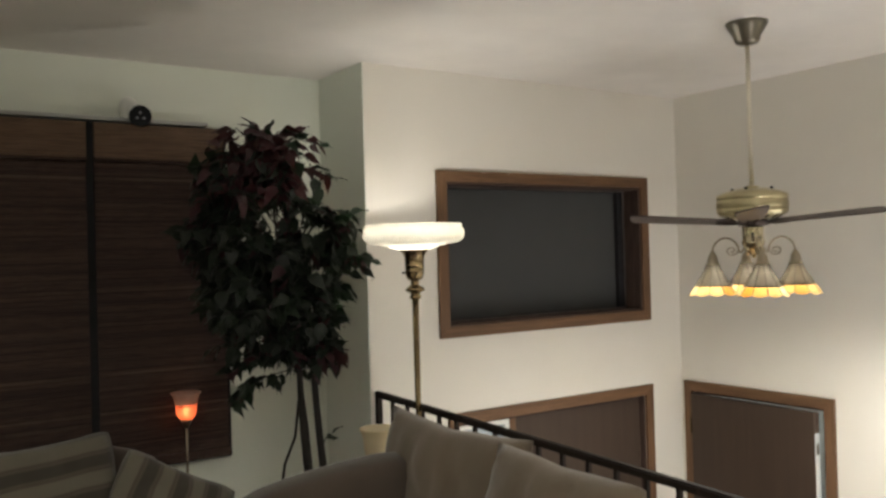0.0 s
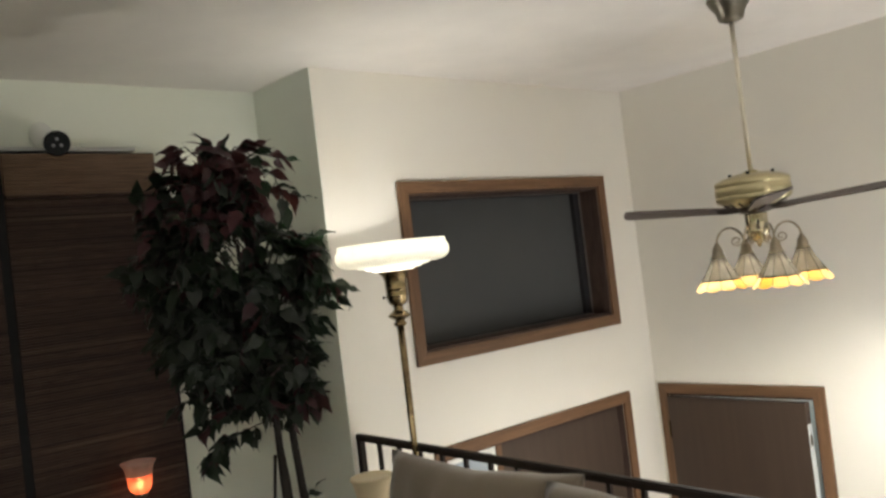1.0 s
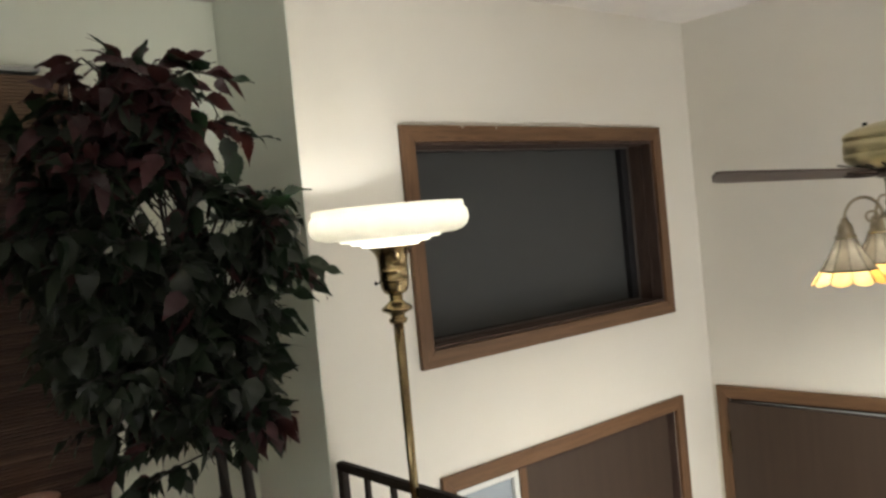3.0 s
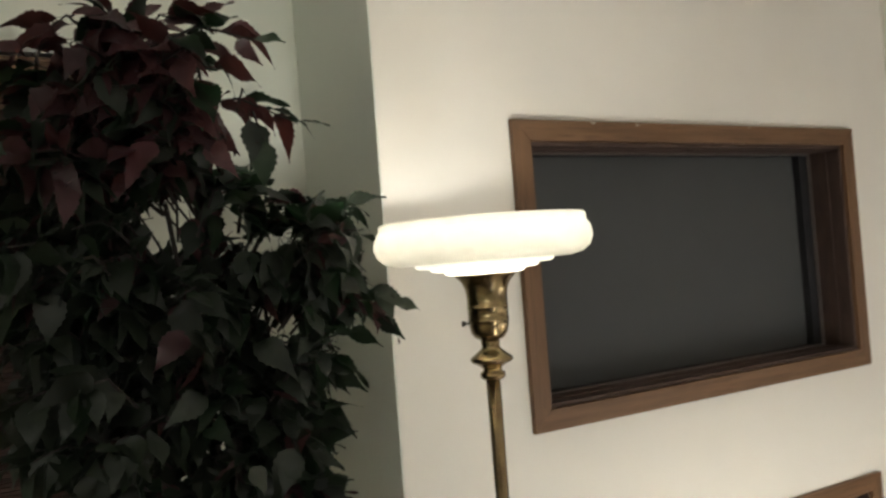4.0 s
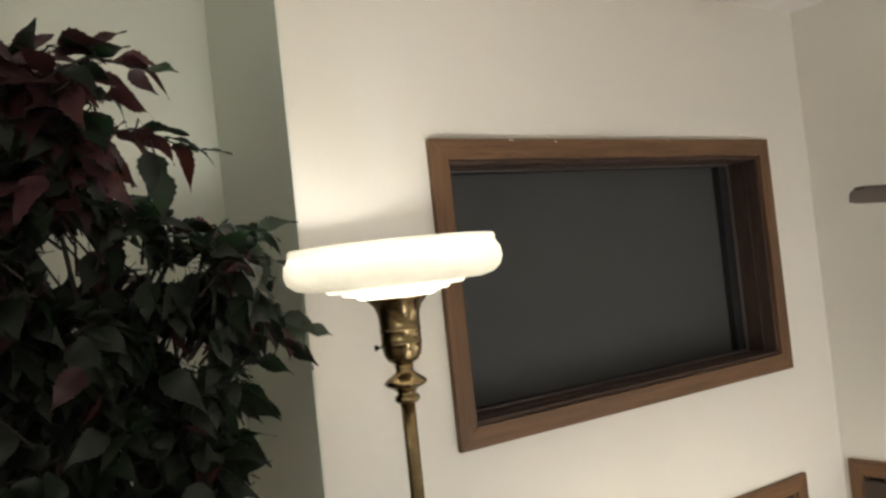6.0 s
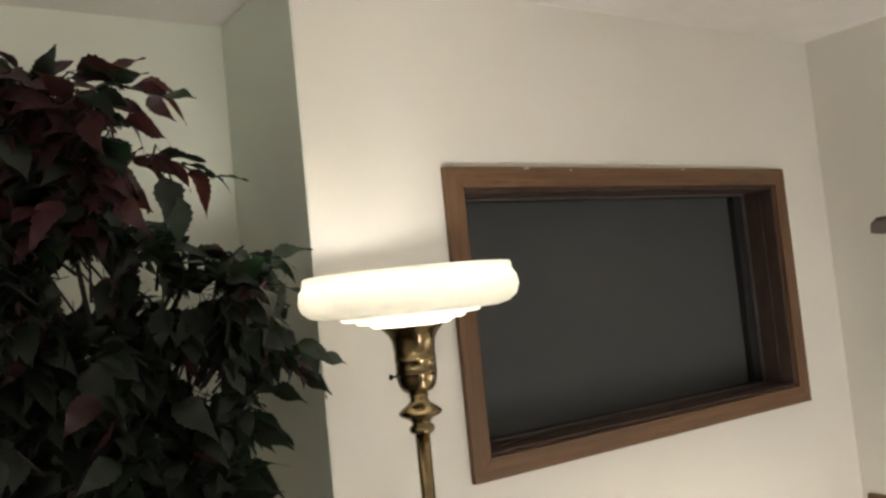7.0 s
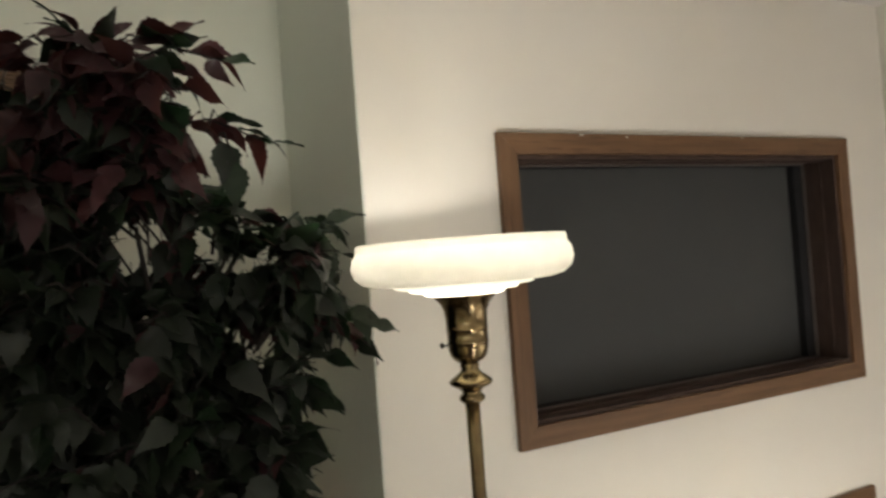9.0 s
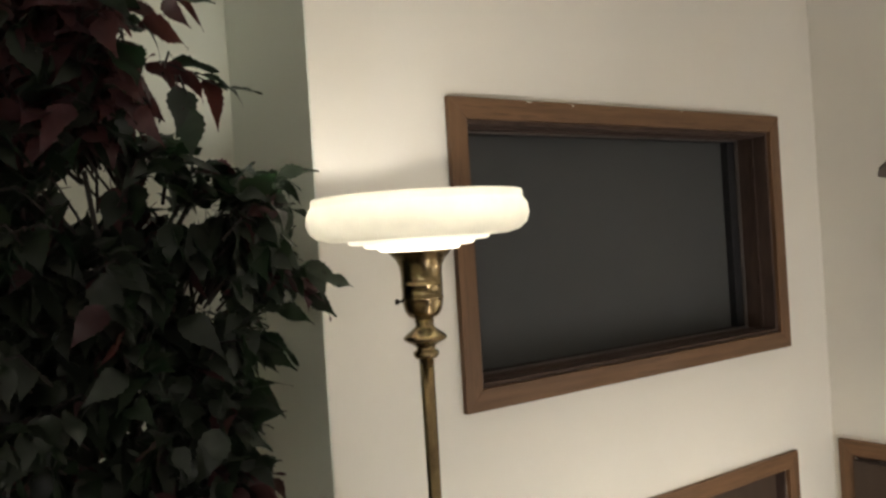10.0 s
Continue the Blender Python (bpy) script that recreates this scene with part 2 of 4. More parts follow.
M_LENS = mat("grey_lens", (0.30, 0.30, 0.32), 0.2, vary=0.05)
M_FLAME = lit_glass("lit_red_glass", (0.90, 0.50, 0.38), 0.45, 0.25, 40.0, 0.1)
M_FLAME_TOP = lit_glass("frosted_pink_glass", (0.62, 0.47, 0.42), 0.25, 0.55, 40.0, 0.1)
M_WICK = glow("candle_flame", (1.0, 0.60, 0.30), 12.0, 0.6)
M_GLASS = mat("sidelight_glass", (0.30, 0.34, 0.38), 0.12, vary=0.05, scale=5)
M_STRIKE = mat("white_door_edge", (0.52, 0.54, 0.52), 0.5, vary=0.05)


def striped():
    m = mat("striped_pillow_fabric", (0.30, 0.27, 0.21), 0.9, vary=0.08, scale=20, bump=0.4, bump_scale=400, sheen=0.2)
    nt = m.node_tree
    b = nt.nodes["Principled BSDF"]
    t = nt.nodes.new("ShaderNodeTexCoord")
    w = nt.nodes.new("ShaderNodeTexWave")
    w.bands_direction, w.inputs["Scale"].default_value, w.inputs["Distortion"].default_value = "Y", 2.5, 1.2
    nt.links.new(t.outputs["Object"], w.inputs["Vector"])
    c = ramp(nt, w.outputs["Fac"], [(0.20, (0.050, 0.040, 0.029)), (0.34, (0.095, 0.081, 0.060)), (0.58, (0.074, 0.061, 0.044)), (0.76, (0.145, 0.126, 0.094))])
    nt.links.new(c, b.inputs["Base Color"])
    return m


M_STRIPE = striped()

# ---- mesh helpers ----


def empty(name, place=(0, 0, 0)):
    ob = new(name)
    ob.location = place
    return ob


def part(name, bm, material, parent=None, label="", smooth=False, place=None):
    me = bpy.data.meshes.new(name)
    bm.to_mesh(me)
    bm.free()
    me.materials.append(material)
    if smooth:
        for p in me.polygons:
            p.use_smooth = True
    ob = new(name, me)
    if parent:
        ob.parent = parent
    if place:
        ob.location = place
    if label:
        tagged(ob, label)
    return ob


def again(name, ob, parent, m):
    """One more object on the same mesh."""
    o = new(name, ob.data)
    o.parent = parent
    o.matrix_basis = m
    return o


def box(x0, x1, y0, y1, z0, z1, bevel=0.0, seg=1):
    bm = bmesh.new()
    bmesh.ops.create_cube(bm, size=1, matrix=Matrix.Translation(((x0 + x1) / 2, (y0 + y1) / 2, (z0 + z1) / 2)) @ Matrix.Diagonal((x1 - x0, y1 - y0, z1 - z0, 1)))
    if bevel:
        bmesh.ops.bevel(bm, geom=bm.edges[:], offset=bevel, segments=seg, affect="EDGES", profile=0.5)
    return bm


def lathe(profile, steps=40, wave=None):
    """A turned form from (radius, height) pairs. wave(angle, k): factor on the radius and lift of ring k."""
    bm = bmesh.new()
    rings = []
    for k, (r, z) in enumerate(profile):
        ring = []
        for i in range(steps):
            a = 2 * math.pi * i / steps
            f, dz = wave(a, k) if wave else (1.0, 0.0)
            ring.append(bm.verts.new((r * f * math.cos(a), r * f * math.sin(a), z + dz)))
        rings.append(ring)
    for lo, hi in zip(rings, rings[1:]):
        for i in range(steps):
            bm.faces.new((lo[i], lo[(i + 1) % steps], hi[(i + 1) % steps], hi[i]))
    for ring, up in ((rings[0], False), (rings[-1], True)):
        if sum((v.co - ring[0].co).length for v in ring) > 1e-5 and profile[0] != profile[-1]:
            bm.faces.new(ring if up else ring[::-1])
    bmesh.ops.remove_doubles(bm, verts=bm.verts[:], dist=1e-6)
    bmesh.ops.recalc_face_normals(bm, faces=bm.faces[:])
    return bm


def tube(points, radii, sides=8, bm=None):
    """A round rod through points."""
    bm = bm or bmesh.new()
    pts = [Vector(p) for p in points]
    if not hasattr(radii, "__len__"):
        radii = [radii] * len(pts)
    rings = []
    side = None
    for i, p in enumerate(pts):
        d = (pts[min(i + 1, len(pts) - 1)] - pts[max(i - 1, 0)]).normalized()
        if side is None:
            side = d.orthogonal().normalized()
        side = (side - d * side.dot(d)).normalized()
        up = d.cross(side)
        rings.append([bm.verts.new(p + radii[i] * (math.cos(a) * side + math.sin(a) * up)) for a in (2 * math.pi * j / sides for j in range(sides))])
    for lo, hi in zip(rings, rings[1:]):
        for j in range(sides):
            bm.faces.new((lo[j], lo[(j + 1) % sides], hi[(j + 1) % sides], hi[j]))
    bm.faces.new(rings[0][::-1])
    bm.faces.new(rings[-1])
    return bm


def soft_box(w, d, h, bulge=0.03, cuts=8, sag=0.0):
    """A stuffed cushion, centred, with rounded edges."""
    bm = bmesh.new()
    bmesh.ops.create_cube(bm, size=2)
    bmesh.ops.subdivide_edges(bm, edges=bm.edges[:], cuts=cuts, use_grid_fill=True)
    for v in bm.verts:
        x, y, z = v.co
        p = 5.0
        n = (abs(x) ** p + abs(y) ** p + abs(z) ** p) ** (1 / p)
        x, y, z = x / n, y / n, z / n
        v.co = (x * w / 2, y * d / 2 + bulge * y * (1 - x * x) * (1 - z * z), z * h / 2 + bulge * z * (1 - x * x) * (1 - y * y))
        v.co += Vector((0, 0, -sag * (1 - x * x)))
        v.co += 0.006 * noise.noise_vector(v.co * 7.0)
    return bm


def pillow(w, h, thick, seed=0, ears=0.008, square=9.0, dent=0.045):
    """A throw pillow in the x-y plane, thickest in its middle, with pulled-out corners and creases."""
    bm = bmesh.new()
    n = 22
    grid = {}
    for s in (1, -1):
        for i in range(n + 1):
            for j in range(n + 1):
                u, v = 2 * i / n - 1, 2 * j / n - 1
                edge = i in (0, n) or j in (0, n)
                if edge and s < 0:
                    grid[s, i, j] = grid[1, i, j]
                    continue
                t = max(0.0, (1 - u * u)) ** 0.42 * max(0.0, (1 - v * v)) ** 0.42
                pull = max(abs(u), abs(v)) / (abs(u) ** square + abs(v) ** square + 1e-12) ** (1 / square) * (1 - dent * (1 - abs(u * v)) * max(abs(u), abs(v)) ** 4)
                p = Vector((u * w / 2 * pull, v * h / 2 * pull, s * t * thick / 2))
                p += (0.010 * t + 0.004) * noise.noise_vector(Vector((u * 2.2 + seed, v * 2.2, s * 0.6)))
                crease = abs(noise.noise(Vector((u * 1.3 + 0.8 * v + seed, v * 1.1 - seed, 9.0))))
                p.z += s * 0.080 * t * (min(crease, 0.22) - 0.15)
                p.z += s * 0.020 * t * noise.noise(Vector((u * 5 + seed, v * 1.5, 3.0)))
                p += ears * abs(u * v) ** 6 * Vector((u, v, 0))
                grid[s, i, j] = bm.verts.new(p)
    for s in (1, -1):
        for i in range(n):
            for j in range(n):
                q = [grid[s, i, j], grid[s, i + 1, j], grid[s, i + 1, j + 1], grid[s, i, j + 1]]
                bm.faces.new(q if s > 0 else q[::-1])
    return bm


def holed_wall(name, axis, at, thick, span, z0, z1, holes, material, label):
    """A wall across an axis with openings: (lo, hi, z lo, z hi). It grows from at by thick."""
    bm = bmesh.new()
    cuts = sorted({span[0], span[1], *[h[0] for h in holes], *[h[1] for h in holes]})
    for a, b in zip(cuts, cuts[1:]):
        spans = [(z0, z1)]
        for h in holes:
            if h[0] <= a and b <= h[1]:
                spans = [s for lo, hi in spans for s in ((lo, min(hi, h[2])), (max(lo, h[3]), hi)) if s[1] > s[0] + 1e-6]
        for lo, hi in spans:
            t0, t1 = sorted((at, at + thick))
            x0, x1, y0, y1 = (a, b, t0, t1) if axis == "y" else (t0, t1, a, b)
            bmesh.ops.create_cube(bm, size=1, matrix=Matrix.Translation(((x0 + x1) / 2, (y0 + y1) / 2, (lo + hi) / 2)) @ Matrix.Diagonal((x1 - x0, y1 - y0, hi - lo, 1)))
    ob = part(name, bm, material)
    return tagged(ob, label, "wall", kind="structure")


# ---- shell ----
WIN = (2.724, 4.144, 1.173, 1.968)          # outer casing of the window: x, x, z, z
CASE = 0.055
IN = (WIN[0] + CASE, WIN[1] - CASE, WIN[2] + CASE, WIN[3] - CASE)
FD = (2.76, 4.144, 0.812)                   # front door casing: x, x, top
RD = (2.741, 3.662, 0.811)                  # side door casing: y, y, top

holed_wall("wall_north", "y", WIN_Y, 0.22, (EDGE_X, RIGHT_X + 0.22), FOYER, CEIL,
           [IN, (FD[0] + CASE, FD[1] - CASE, FOYER, FD[2] - CASE)], M_WALL, "cream painted wall with a window over the entry door")
holed_wall("wall_east", "x", RIGHT_X, 0.12, (-2.5, WIN_Y), FOYER, CEIL,
           [(RD[0] + CASE, RD[1] - CASE, FOYER, RD[2] - CASE)], M_WALL, "cream painted wall with a dark brown door")
tagged(part("wall_return", box(EDGE_X - 0.004, EDGE_X - 0.0005, WIN_Y + 0.0005, BACK_Y, 0, CEIL), M_COOL_LIT), "short side wall of the recess, cool light in its colour", "wall", kind="structure")
tagged(part("wall_recess", box(-3.0, EDGE_X, BACK_Y, BACK_Y + 0.12, 0, CEIL), M_RECESS_LIT), "wall behind the bamboo shades, greenish light in its colour", "wall", kind="structure")
tagged(part("wall_west", box(-3.12, -3.0, -2.5, BACK_Y + 0.12, 0, CEIL), M_COOL_LIT), "plain wall closing the sitting room", "wall", kind="structure")
tagged(part("wall_south", box(-3.0, RIGHT_X + 0.12, -2.62, -2.5, FOYER, CEIL), M_WALL), "plain wall closing the room behind", "wall", kind="structure")
tagged(part("ceiling", box(-3.12, RIGHT_X + 0.22, -2.62, BACK_Y + 0.12, CEIL, CEIL + 0.1), M_CEIL), "off-white textured ceiling", "ceiling", kind="structure")
tagged(part("floor", box(-3.0, 2.52, -2.5, BACK_Y, -0.25, 0), M_CARPET), "beige carpeted upper floor", "floor", kind="structure")
tagged(part("floor_entry", box(2.40, RIGHT_X, -2.5, WIN_Y, FOYER - 0.1, FOYER), M_TILE), "tiled floor of the lower entry", "floor", kind="structure")
tagged(part("wall_entry", box(2.40, 2.50, -2.5, WIN_Y, FOYER, -0.25), M_WALL), "cream wall under the upper floor's edge", "wall", kind="structure")
# lit room behind the side door
tagged(part("wall_bathroom", box(5.75, 5.85, 2.2, 4.2, FOYER, 1.15), M_WHITE), "white wall of the lit room behind the door", "wall", kind="structure")
tagged(part("wall_bathroom_side", box(RIGHT_X + 0.12, 5.75, 2.1, 2.2, FOYER, 1.15), M_WHITE), "white side wall of the lit room", "wall", kind="structure")
tagged(part("wall_bathroom_far", box(RIGHT_X + 0.22, 5.75, 3.92, 4.02, FOYER, 1.15), M_WHITE), "white far wall of the lit room", "wall", kind="structure")
tagged(part("ceiling_bathroom", box(RIGHT_X + 0.12, 5.85, 2.1, 4.2, 1.15, 1.2), M_WHITE), "white ceiling of the lit room", "ceiling", kind="structure")
tagged(part("floor_bathroom", box(RIGHT_X + 0.12, 5.85, 2.1, 4.2, FOYER - 0.1, FOYER), M_TILE), "tiled floor of the lit room", "floor", kind="structure")


def mitred(x0, x1, z0, z1, y0, y1, inset, side):
    """One mitred casing board round the opening x0..x1, z0..z1 in the x-z plane, from y0 to y1. side: head, foot, near or far."""
    i = inset
    pts = {"head": [(x0, z1), (x1, z1), (x1 - i, z1 - i), (x0 + i, z1 - i)], "foot": [(x0, z0), (x0 + i, z0 + i), (x1 - i, z0 + i), (x1, z0)],
           "near": [(x0, z0), (x0, z1), (x0 + i, z1 - i), (x0 + i, z0 + i)], "far": [(x1, z0), (x1 - i, z0 + i), (x1 - i, z1 - i), (x1, z1)]}[side]
    bm = bmesh.new()
    f = bm.faces.new([bm.verts.new((x, y0, z)) for x, z in pts])
    ext = bmesh.ops.extrude_face_region(bm, geom=[f])
    bmesh.ops.translate(bm, vec=(0, y1 - y0, 0), verts=[v for v in ext["geom"] if isinstance(v, bmesh.types.BMVert)])
    bmesh.ops.recalc_face_normals(bm, faces=bm.faces[:])
    bmesh.ops.bevel(bm, geom=bm.edges[:], offset=0.0012, segments=1, affect="EDGES")
    return bm


def casing_y(parent, x0, x1, z0, z1, sill):
    """Flat oak casing on the north wall, with mitred look: uprights between the head and the foot."""
    y0, y1 = WIN_Y - 0.018, WIN_Y - 0.0005
    zz = z0 if sill else z0 - CASE
    part("head_casing", mitred(x0, x1, zz, z1, y0, y1, CASE, "head"), M_TRIM_X, parent)
    if sill:
        part("sill_casing", mitred(x0, x1, zz, z1, y0, y1, CASE, "foot"), M_TRIM_X, parent)
    for side in ("near", "far"):
        part("side_casing", mitred(x0, x1, zz, z1, y0, y1, CASE, side), M_TRIM_Z, parent)


def frame_in(parent, name, material, x0, x1, z0, z1, y0, y1, t, s=None):
    """Four boards lining an opening."""
    s = s or t
    for (a, b, c, d) in ((x0, x1, z1 - t, z1), (x0, x1, z0, z0 + t), (x0, x0 + s, z0 + t, z1 - t), (x1 - s, x1, z0 + t, z1 - t)):
        part(name, box(a, b, y0, y1, c, d, 0.0015), material, parent)


win = tagged(empty("window_1", (0, 0, 0)), "dark wood framed fixed window with a dark grey screen", "window", kind="structure")
casing_y(win, *WIN[:2], *WIN[2:], True)
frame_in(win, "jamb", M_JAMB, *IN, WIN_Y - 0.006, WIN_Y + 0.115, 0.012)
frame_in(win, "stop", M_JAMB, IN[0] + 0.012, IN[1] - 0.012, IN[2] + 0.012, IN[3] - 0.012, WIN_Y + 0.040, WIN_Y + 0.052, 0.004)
frame_in(win, "sash", M_SASH, IN[0] + 0.004, IN[1] - 0.004, IN[2] + 0.004, IN[3] - 0.004, WIN_Y + 0.115, WIN_Y + 0.19, 0.014, 0.052)
frame_in(win, "glazing_bead", M_BEAD, IN[0] + 0.012, IN[1] - 0.012, IN[2] + 0.012, IN[3] - 0.012, WIN_Y + 0.103, WIN_Y + 0.1148, 0.005)
for x, z, w in ((2.985, 0.0025, 0.016), (3.150, 0.006, 0.009), (3.62, 0.002, 0.010)):
    part("paint_fleck", box(x, x + w, WIN_Y - 0.0188, WIN_Y - 0.017, WIN[3] - z - 0.003, WIN[3] - z, 0.0004), M_WALL, win, "fleck of wall paint")
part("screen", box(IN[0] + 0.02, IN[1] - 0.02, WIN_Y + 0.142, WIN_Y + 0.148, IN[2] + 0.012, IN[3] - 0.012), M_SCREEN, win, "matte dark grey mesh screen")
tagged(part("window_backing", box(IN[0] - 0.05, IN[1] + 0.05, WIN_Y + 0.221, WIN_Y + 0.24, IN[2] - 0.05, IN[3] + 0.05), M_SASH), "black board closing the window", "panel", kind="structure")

fd = tagged(empty("door_1"), "dark brown front door with a sidelight in oak casing", "door", kind="structure")
casing_y(fd, FD[0], FD[1], FOYER, FD[2], False)
f0, f1, ft = FD[0] + CASE, FD[1] - CASE, FD[2] - CASE
part("door_leaf", box(3.178, f1 - 0.012, WIN_Y + 0.03, WIN_Y + 0.075, FOYER + 0.01, ft - 0.012, 0.002), M_DOOR, fd)
part("mullion", box(3.135, 3.172, WIN_Y + 0.005, WIN_Y + 0.09, FOYER, ft, 0.002), M_TRIM_Z, fd)
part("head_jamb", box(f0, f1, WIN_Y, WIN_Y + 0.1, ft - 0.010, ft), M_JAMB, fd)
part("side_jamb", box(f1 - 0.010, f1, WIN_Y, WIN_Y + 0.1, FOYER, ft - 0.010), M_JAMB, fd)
for x0, x1 in ((f0, f0 + 0.03), (3.11, 3.135)):
    part("sidelight_stile", box(x0, x1, WIN_Y + 0.01, WIN_Y + 0.05, FOYER, ft - 0.035, 0.002), M_WHITE, fd, "white painted sidelight frame")
part("sidelight_head", box(f0, 3.135, WIN_Y + 0.01, WIN_Y + 0.05, ft - 0.035, ft - 0.010, 0.002), M_WHITE, fd, "white painted sidelight frame")
part("sidelight_pane", box(f0 + 0.03, 3.11, WIN_Y + 0.026, WIN_Y + 0.032, FOYER + 0.1, ft - 0.035), M_GLASS, fd, "blue-grey sidelight glass")
part("back_panel", box(f0 - 0.03, f1 + 0.03, WIN_Y + 0.221, WIN_Y + 0.24, FOYER, ft + 0.03), M_SASH, fd)

rd = tagged(empty("door_2"), "dark brown flush door ajar in oak casing", "door", kind="structure")
x0, x1 = RIGHT_X - 0.018, RIGHT_X - 0.0005
turn = pose(x1, 0, 0, 0, 0, 90)
for name, side, material in (("head_casing", "head", M_TRIM_X), ("side_casing", "near", M_TRIM_Z), ("side_casing", "far", M_TRIM_Z)):
    part(name, mitred(RD[0], RD[1], FOYER - CASE, RD[2], 0, x1 - x0, CASE, side), material, rd).matrix_basis = turn
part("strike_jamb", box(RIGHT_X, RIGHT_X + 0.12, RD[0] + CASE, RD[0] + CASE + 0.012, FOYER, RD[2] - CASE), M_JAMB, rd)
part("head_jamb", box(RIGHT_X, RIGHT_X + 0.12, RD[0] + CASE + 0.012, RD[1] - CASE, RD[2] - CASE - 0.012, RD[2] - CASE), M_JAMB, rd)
bm = box(-0.04, 0.0, -(RD[1] - RD[0] - 2 * CASE) + 0.016, -0.004, FOYER + 0.012, RD[2] - CASE - 0.014, 0.002)
part("strike_plate", box(RIGHT_X + 0.045, RIGHT_X + 0.075, RD[0] + CASE + 0.0121, RD[0] + CASE + 0.0135, -0.34, -0.27), M_BRASS, rd, "small dark strike plate")
leaf = part("door_leaf", bm, M_DOOR, rd)
span = RD[1] - RD[0] - 2 * CASE
# Pale strip ends below the top; the missing length is the head jamb's shade.
edge = part("leaf_edge", box(-0.038, -0.002, -span + 0.0145, -span + 0.0165, FOYER + 0.013, RD[2] - CASE - 0.115), M_STRIKE, leaf, "pale painted door edge, cut short for the jamb's shade above")
part("latch_plate", box(-0.031, -0.010, -span + 0.0133, -span + 0.0143, 0.535, 0.590, 0.0004), M_NICKEL, leaf, "small metal latch plate")
leaf.matrix_basis = pose(RIGHT_X + 0.012, RD[1] - CASE, 0, 0, 0, -2.9)
for z in (0.52, -0.3):
    part("hinge", tube([(RIGHT_X - 0.034, RD[1] - CASE - 0.004, z), (RIGHT_X - 0.034, RD[1] - CASE - 0.004, z + 0.09)], 0.006), M_BRASS, rd)


# ---- railing ----
rail = tagged(empty("railing"), "black wrought iron guard railing at the floor's edge", "railing")
RX, END_Y, BEND_Y = 2.370, 3.672, 1.75


def rail_top(y):
    """Underside of the top rail: it sags a little towards the middle post, then runs level."""
    return 0.945 - 0.030 * (END_Y - max(y, BEND_Y))


def rail_bar(name, w, h, lift, bevel):
    bm = bmesh.new()
    rings = []
    for y in (-2.45, BEND_Y, END_Y):
        z = rail_top(y) + lift
        rings.append([bm.verts.new((RX + dx * w / 2, y, z + dz * h)) for dx, dz in ((-1, 0), (1, 0), (1, 1), (-1, 1))])
    for lo, hi in zip(rings, rings[1:]):
        for j in range(4):
            bm.faces.new((lo[j], lo[(j + 1) % 4], hi[(j + 1) % 4], hi[j]))
    bm.faces.new(rings[0][::-1])
    bm.faces.new(rings[-1])
    bmesh.ops.recalc_face_normals(bm, faces=bm.faces[:])
    bmesh.ops.bevel(bm, geom=bm.edges[:], offset=bevel, segments=2, affect="EDGES")
    return part(name, bm, M_IRON, rail)


rail_bar("top_rail", 0.030, 0.025, 0.0, 0.005)
rail_bar("bottom_rail", 0.024, 0.015, -0.835, 0.002)


def upright(name, ob, y, z0):
    return again(name, ob, rail, pose(RX, y, z0) @ Matrix.Diagonal((1, 1, rail_top(y) + 0.003 - z0, 1)))


post = part("post", box(-0.013, 0.013, -0.013, 0.013, 0, 1, 0.002), M_IRON, rail)
post.matrix_basis = pose(RX, 3.656, 0) @ Matrix.Diagonal((1, 1, rail_top(3.656) + 0.003, 1))
for y in (1.75, -0.15, -2.05):
    upright("post", post, y, 0)
bal = part("baluster", box(-0.0075, 0.0075, -0.0075, 0.0075, 0, 1, 0.001), M_IRON, rail)
for k in range(0, 50):
    y = 3.535 - 0.121 * k
    z0 = rail_top(y) - 0.822
    if k == 0:
        bal.matrix_basis = pose(RX, y, z0) @ Matrix.Diagonal((1, 1, rail_top(y) + 0.003 - z0, 1))
    elif min(abs(y - p) for p in (1.75, -0.15, -2.05)) > 0.03 and y > -2.4:
        upright("baluster", bal, y, z0)

# ---- torchiere ----
lamp = tagged(empty("floor_lamp", (LAMP_X, LAMP_Y, 0)), "antique brass torchiere floor lamp with lit opal glass bowl", "floor lamp")
bowl = [(0.0494, 1.591), (0.07, 1.591), (0.0762, 1.5944), (0.0772, 1.598), (0.0968, 1.599), (0.103, 1.6015), (0.104, 1.606), (0.1246, 1.607), (0.1318, 1.6095),
        (0.1329, 1.6148), (0.1648, 1.6148), (0.1885, 1.621), (0.2029, 1.633), (0.2086, 1.650), (0.206, 1.6683), (0.1998, 1.6772), (0.1972, 1.6817),
        (0.1983, 1.6884), (0.1957, 1.694), (0.1895, 1.6918), (0.1885, 1.6806), (0.1988, 1.6627), (0.1998, 1.647), (0.1875, 1.6347), (0.1627, 1.6279),
        (0.1236, 1.6268), (0.1195, 1.6179), (0.0927, 1.6156), (0.0721, 1.6067), (0.0494, 1.5988)]
part("bowl", lathe(bowl + [bowl[0]], 96), M_BOWL, lamp, "glowing stepped opal glass bowl", True)
cup = [(0, 1.5915), (0.0618, 1.5915), (0.0566, 1.586), (0.0464, 1.5751), (0.0402, 1.562), (0.0386, 1.5456), (0.0386, 1.5296), (0.0398, 1.5285),
       (0.0398, 1.5263), (0.0386, 1.5252), (0.0381, 1.5058), (0.0393, 1.5047), (0.0393, 1.5014), (0.0381, 1.5004), (0.0376, 1.493), (0.035, 1.4799),
       (0.0288, 1.4701), (0.0196, 1.4646), (0, 1.4635)]
part("socket_cup", lathe(cup, 48), M_BRASS, lamp, smooth=True)
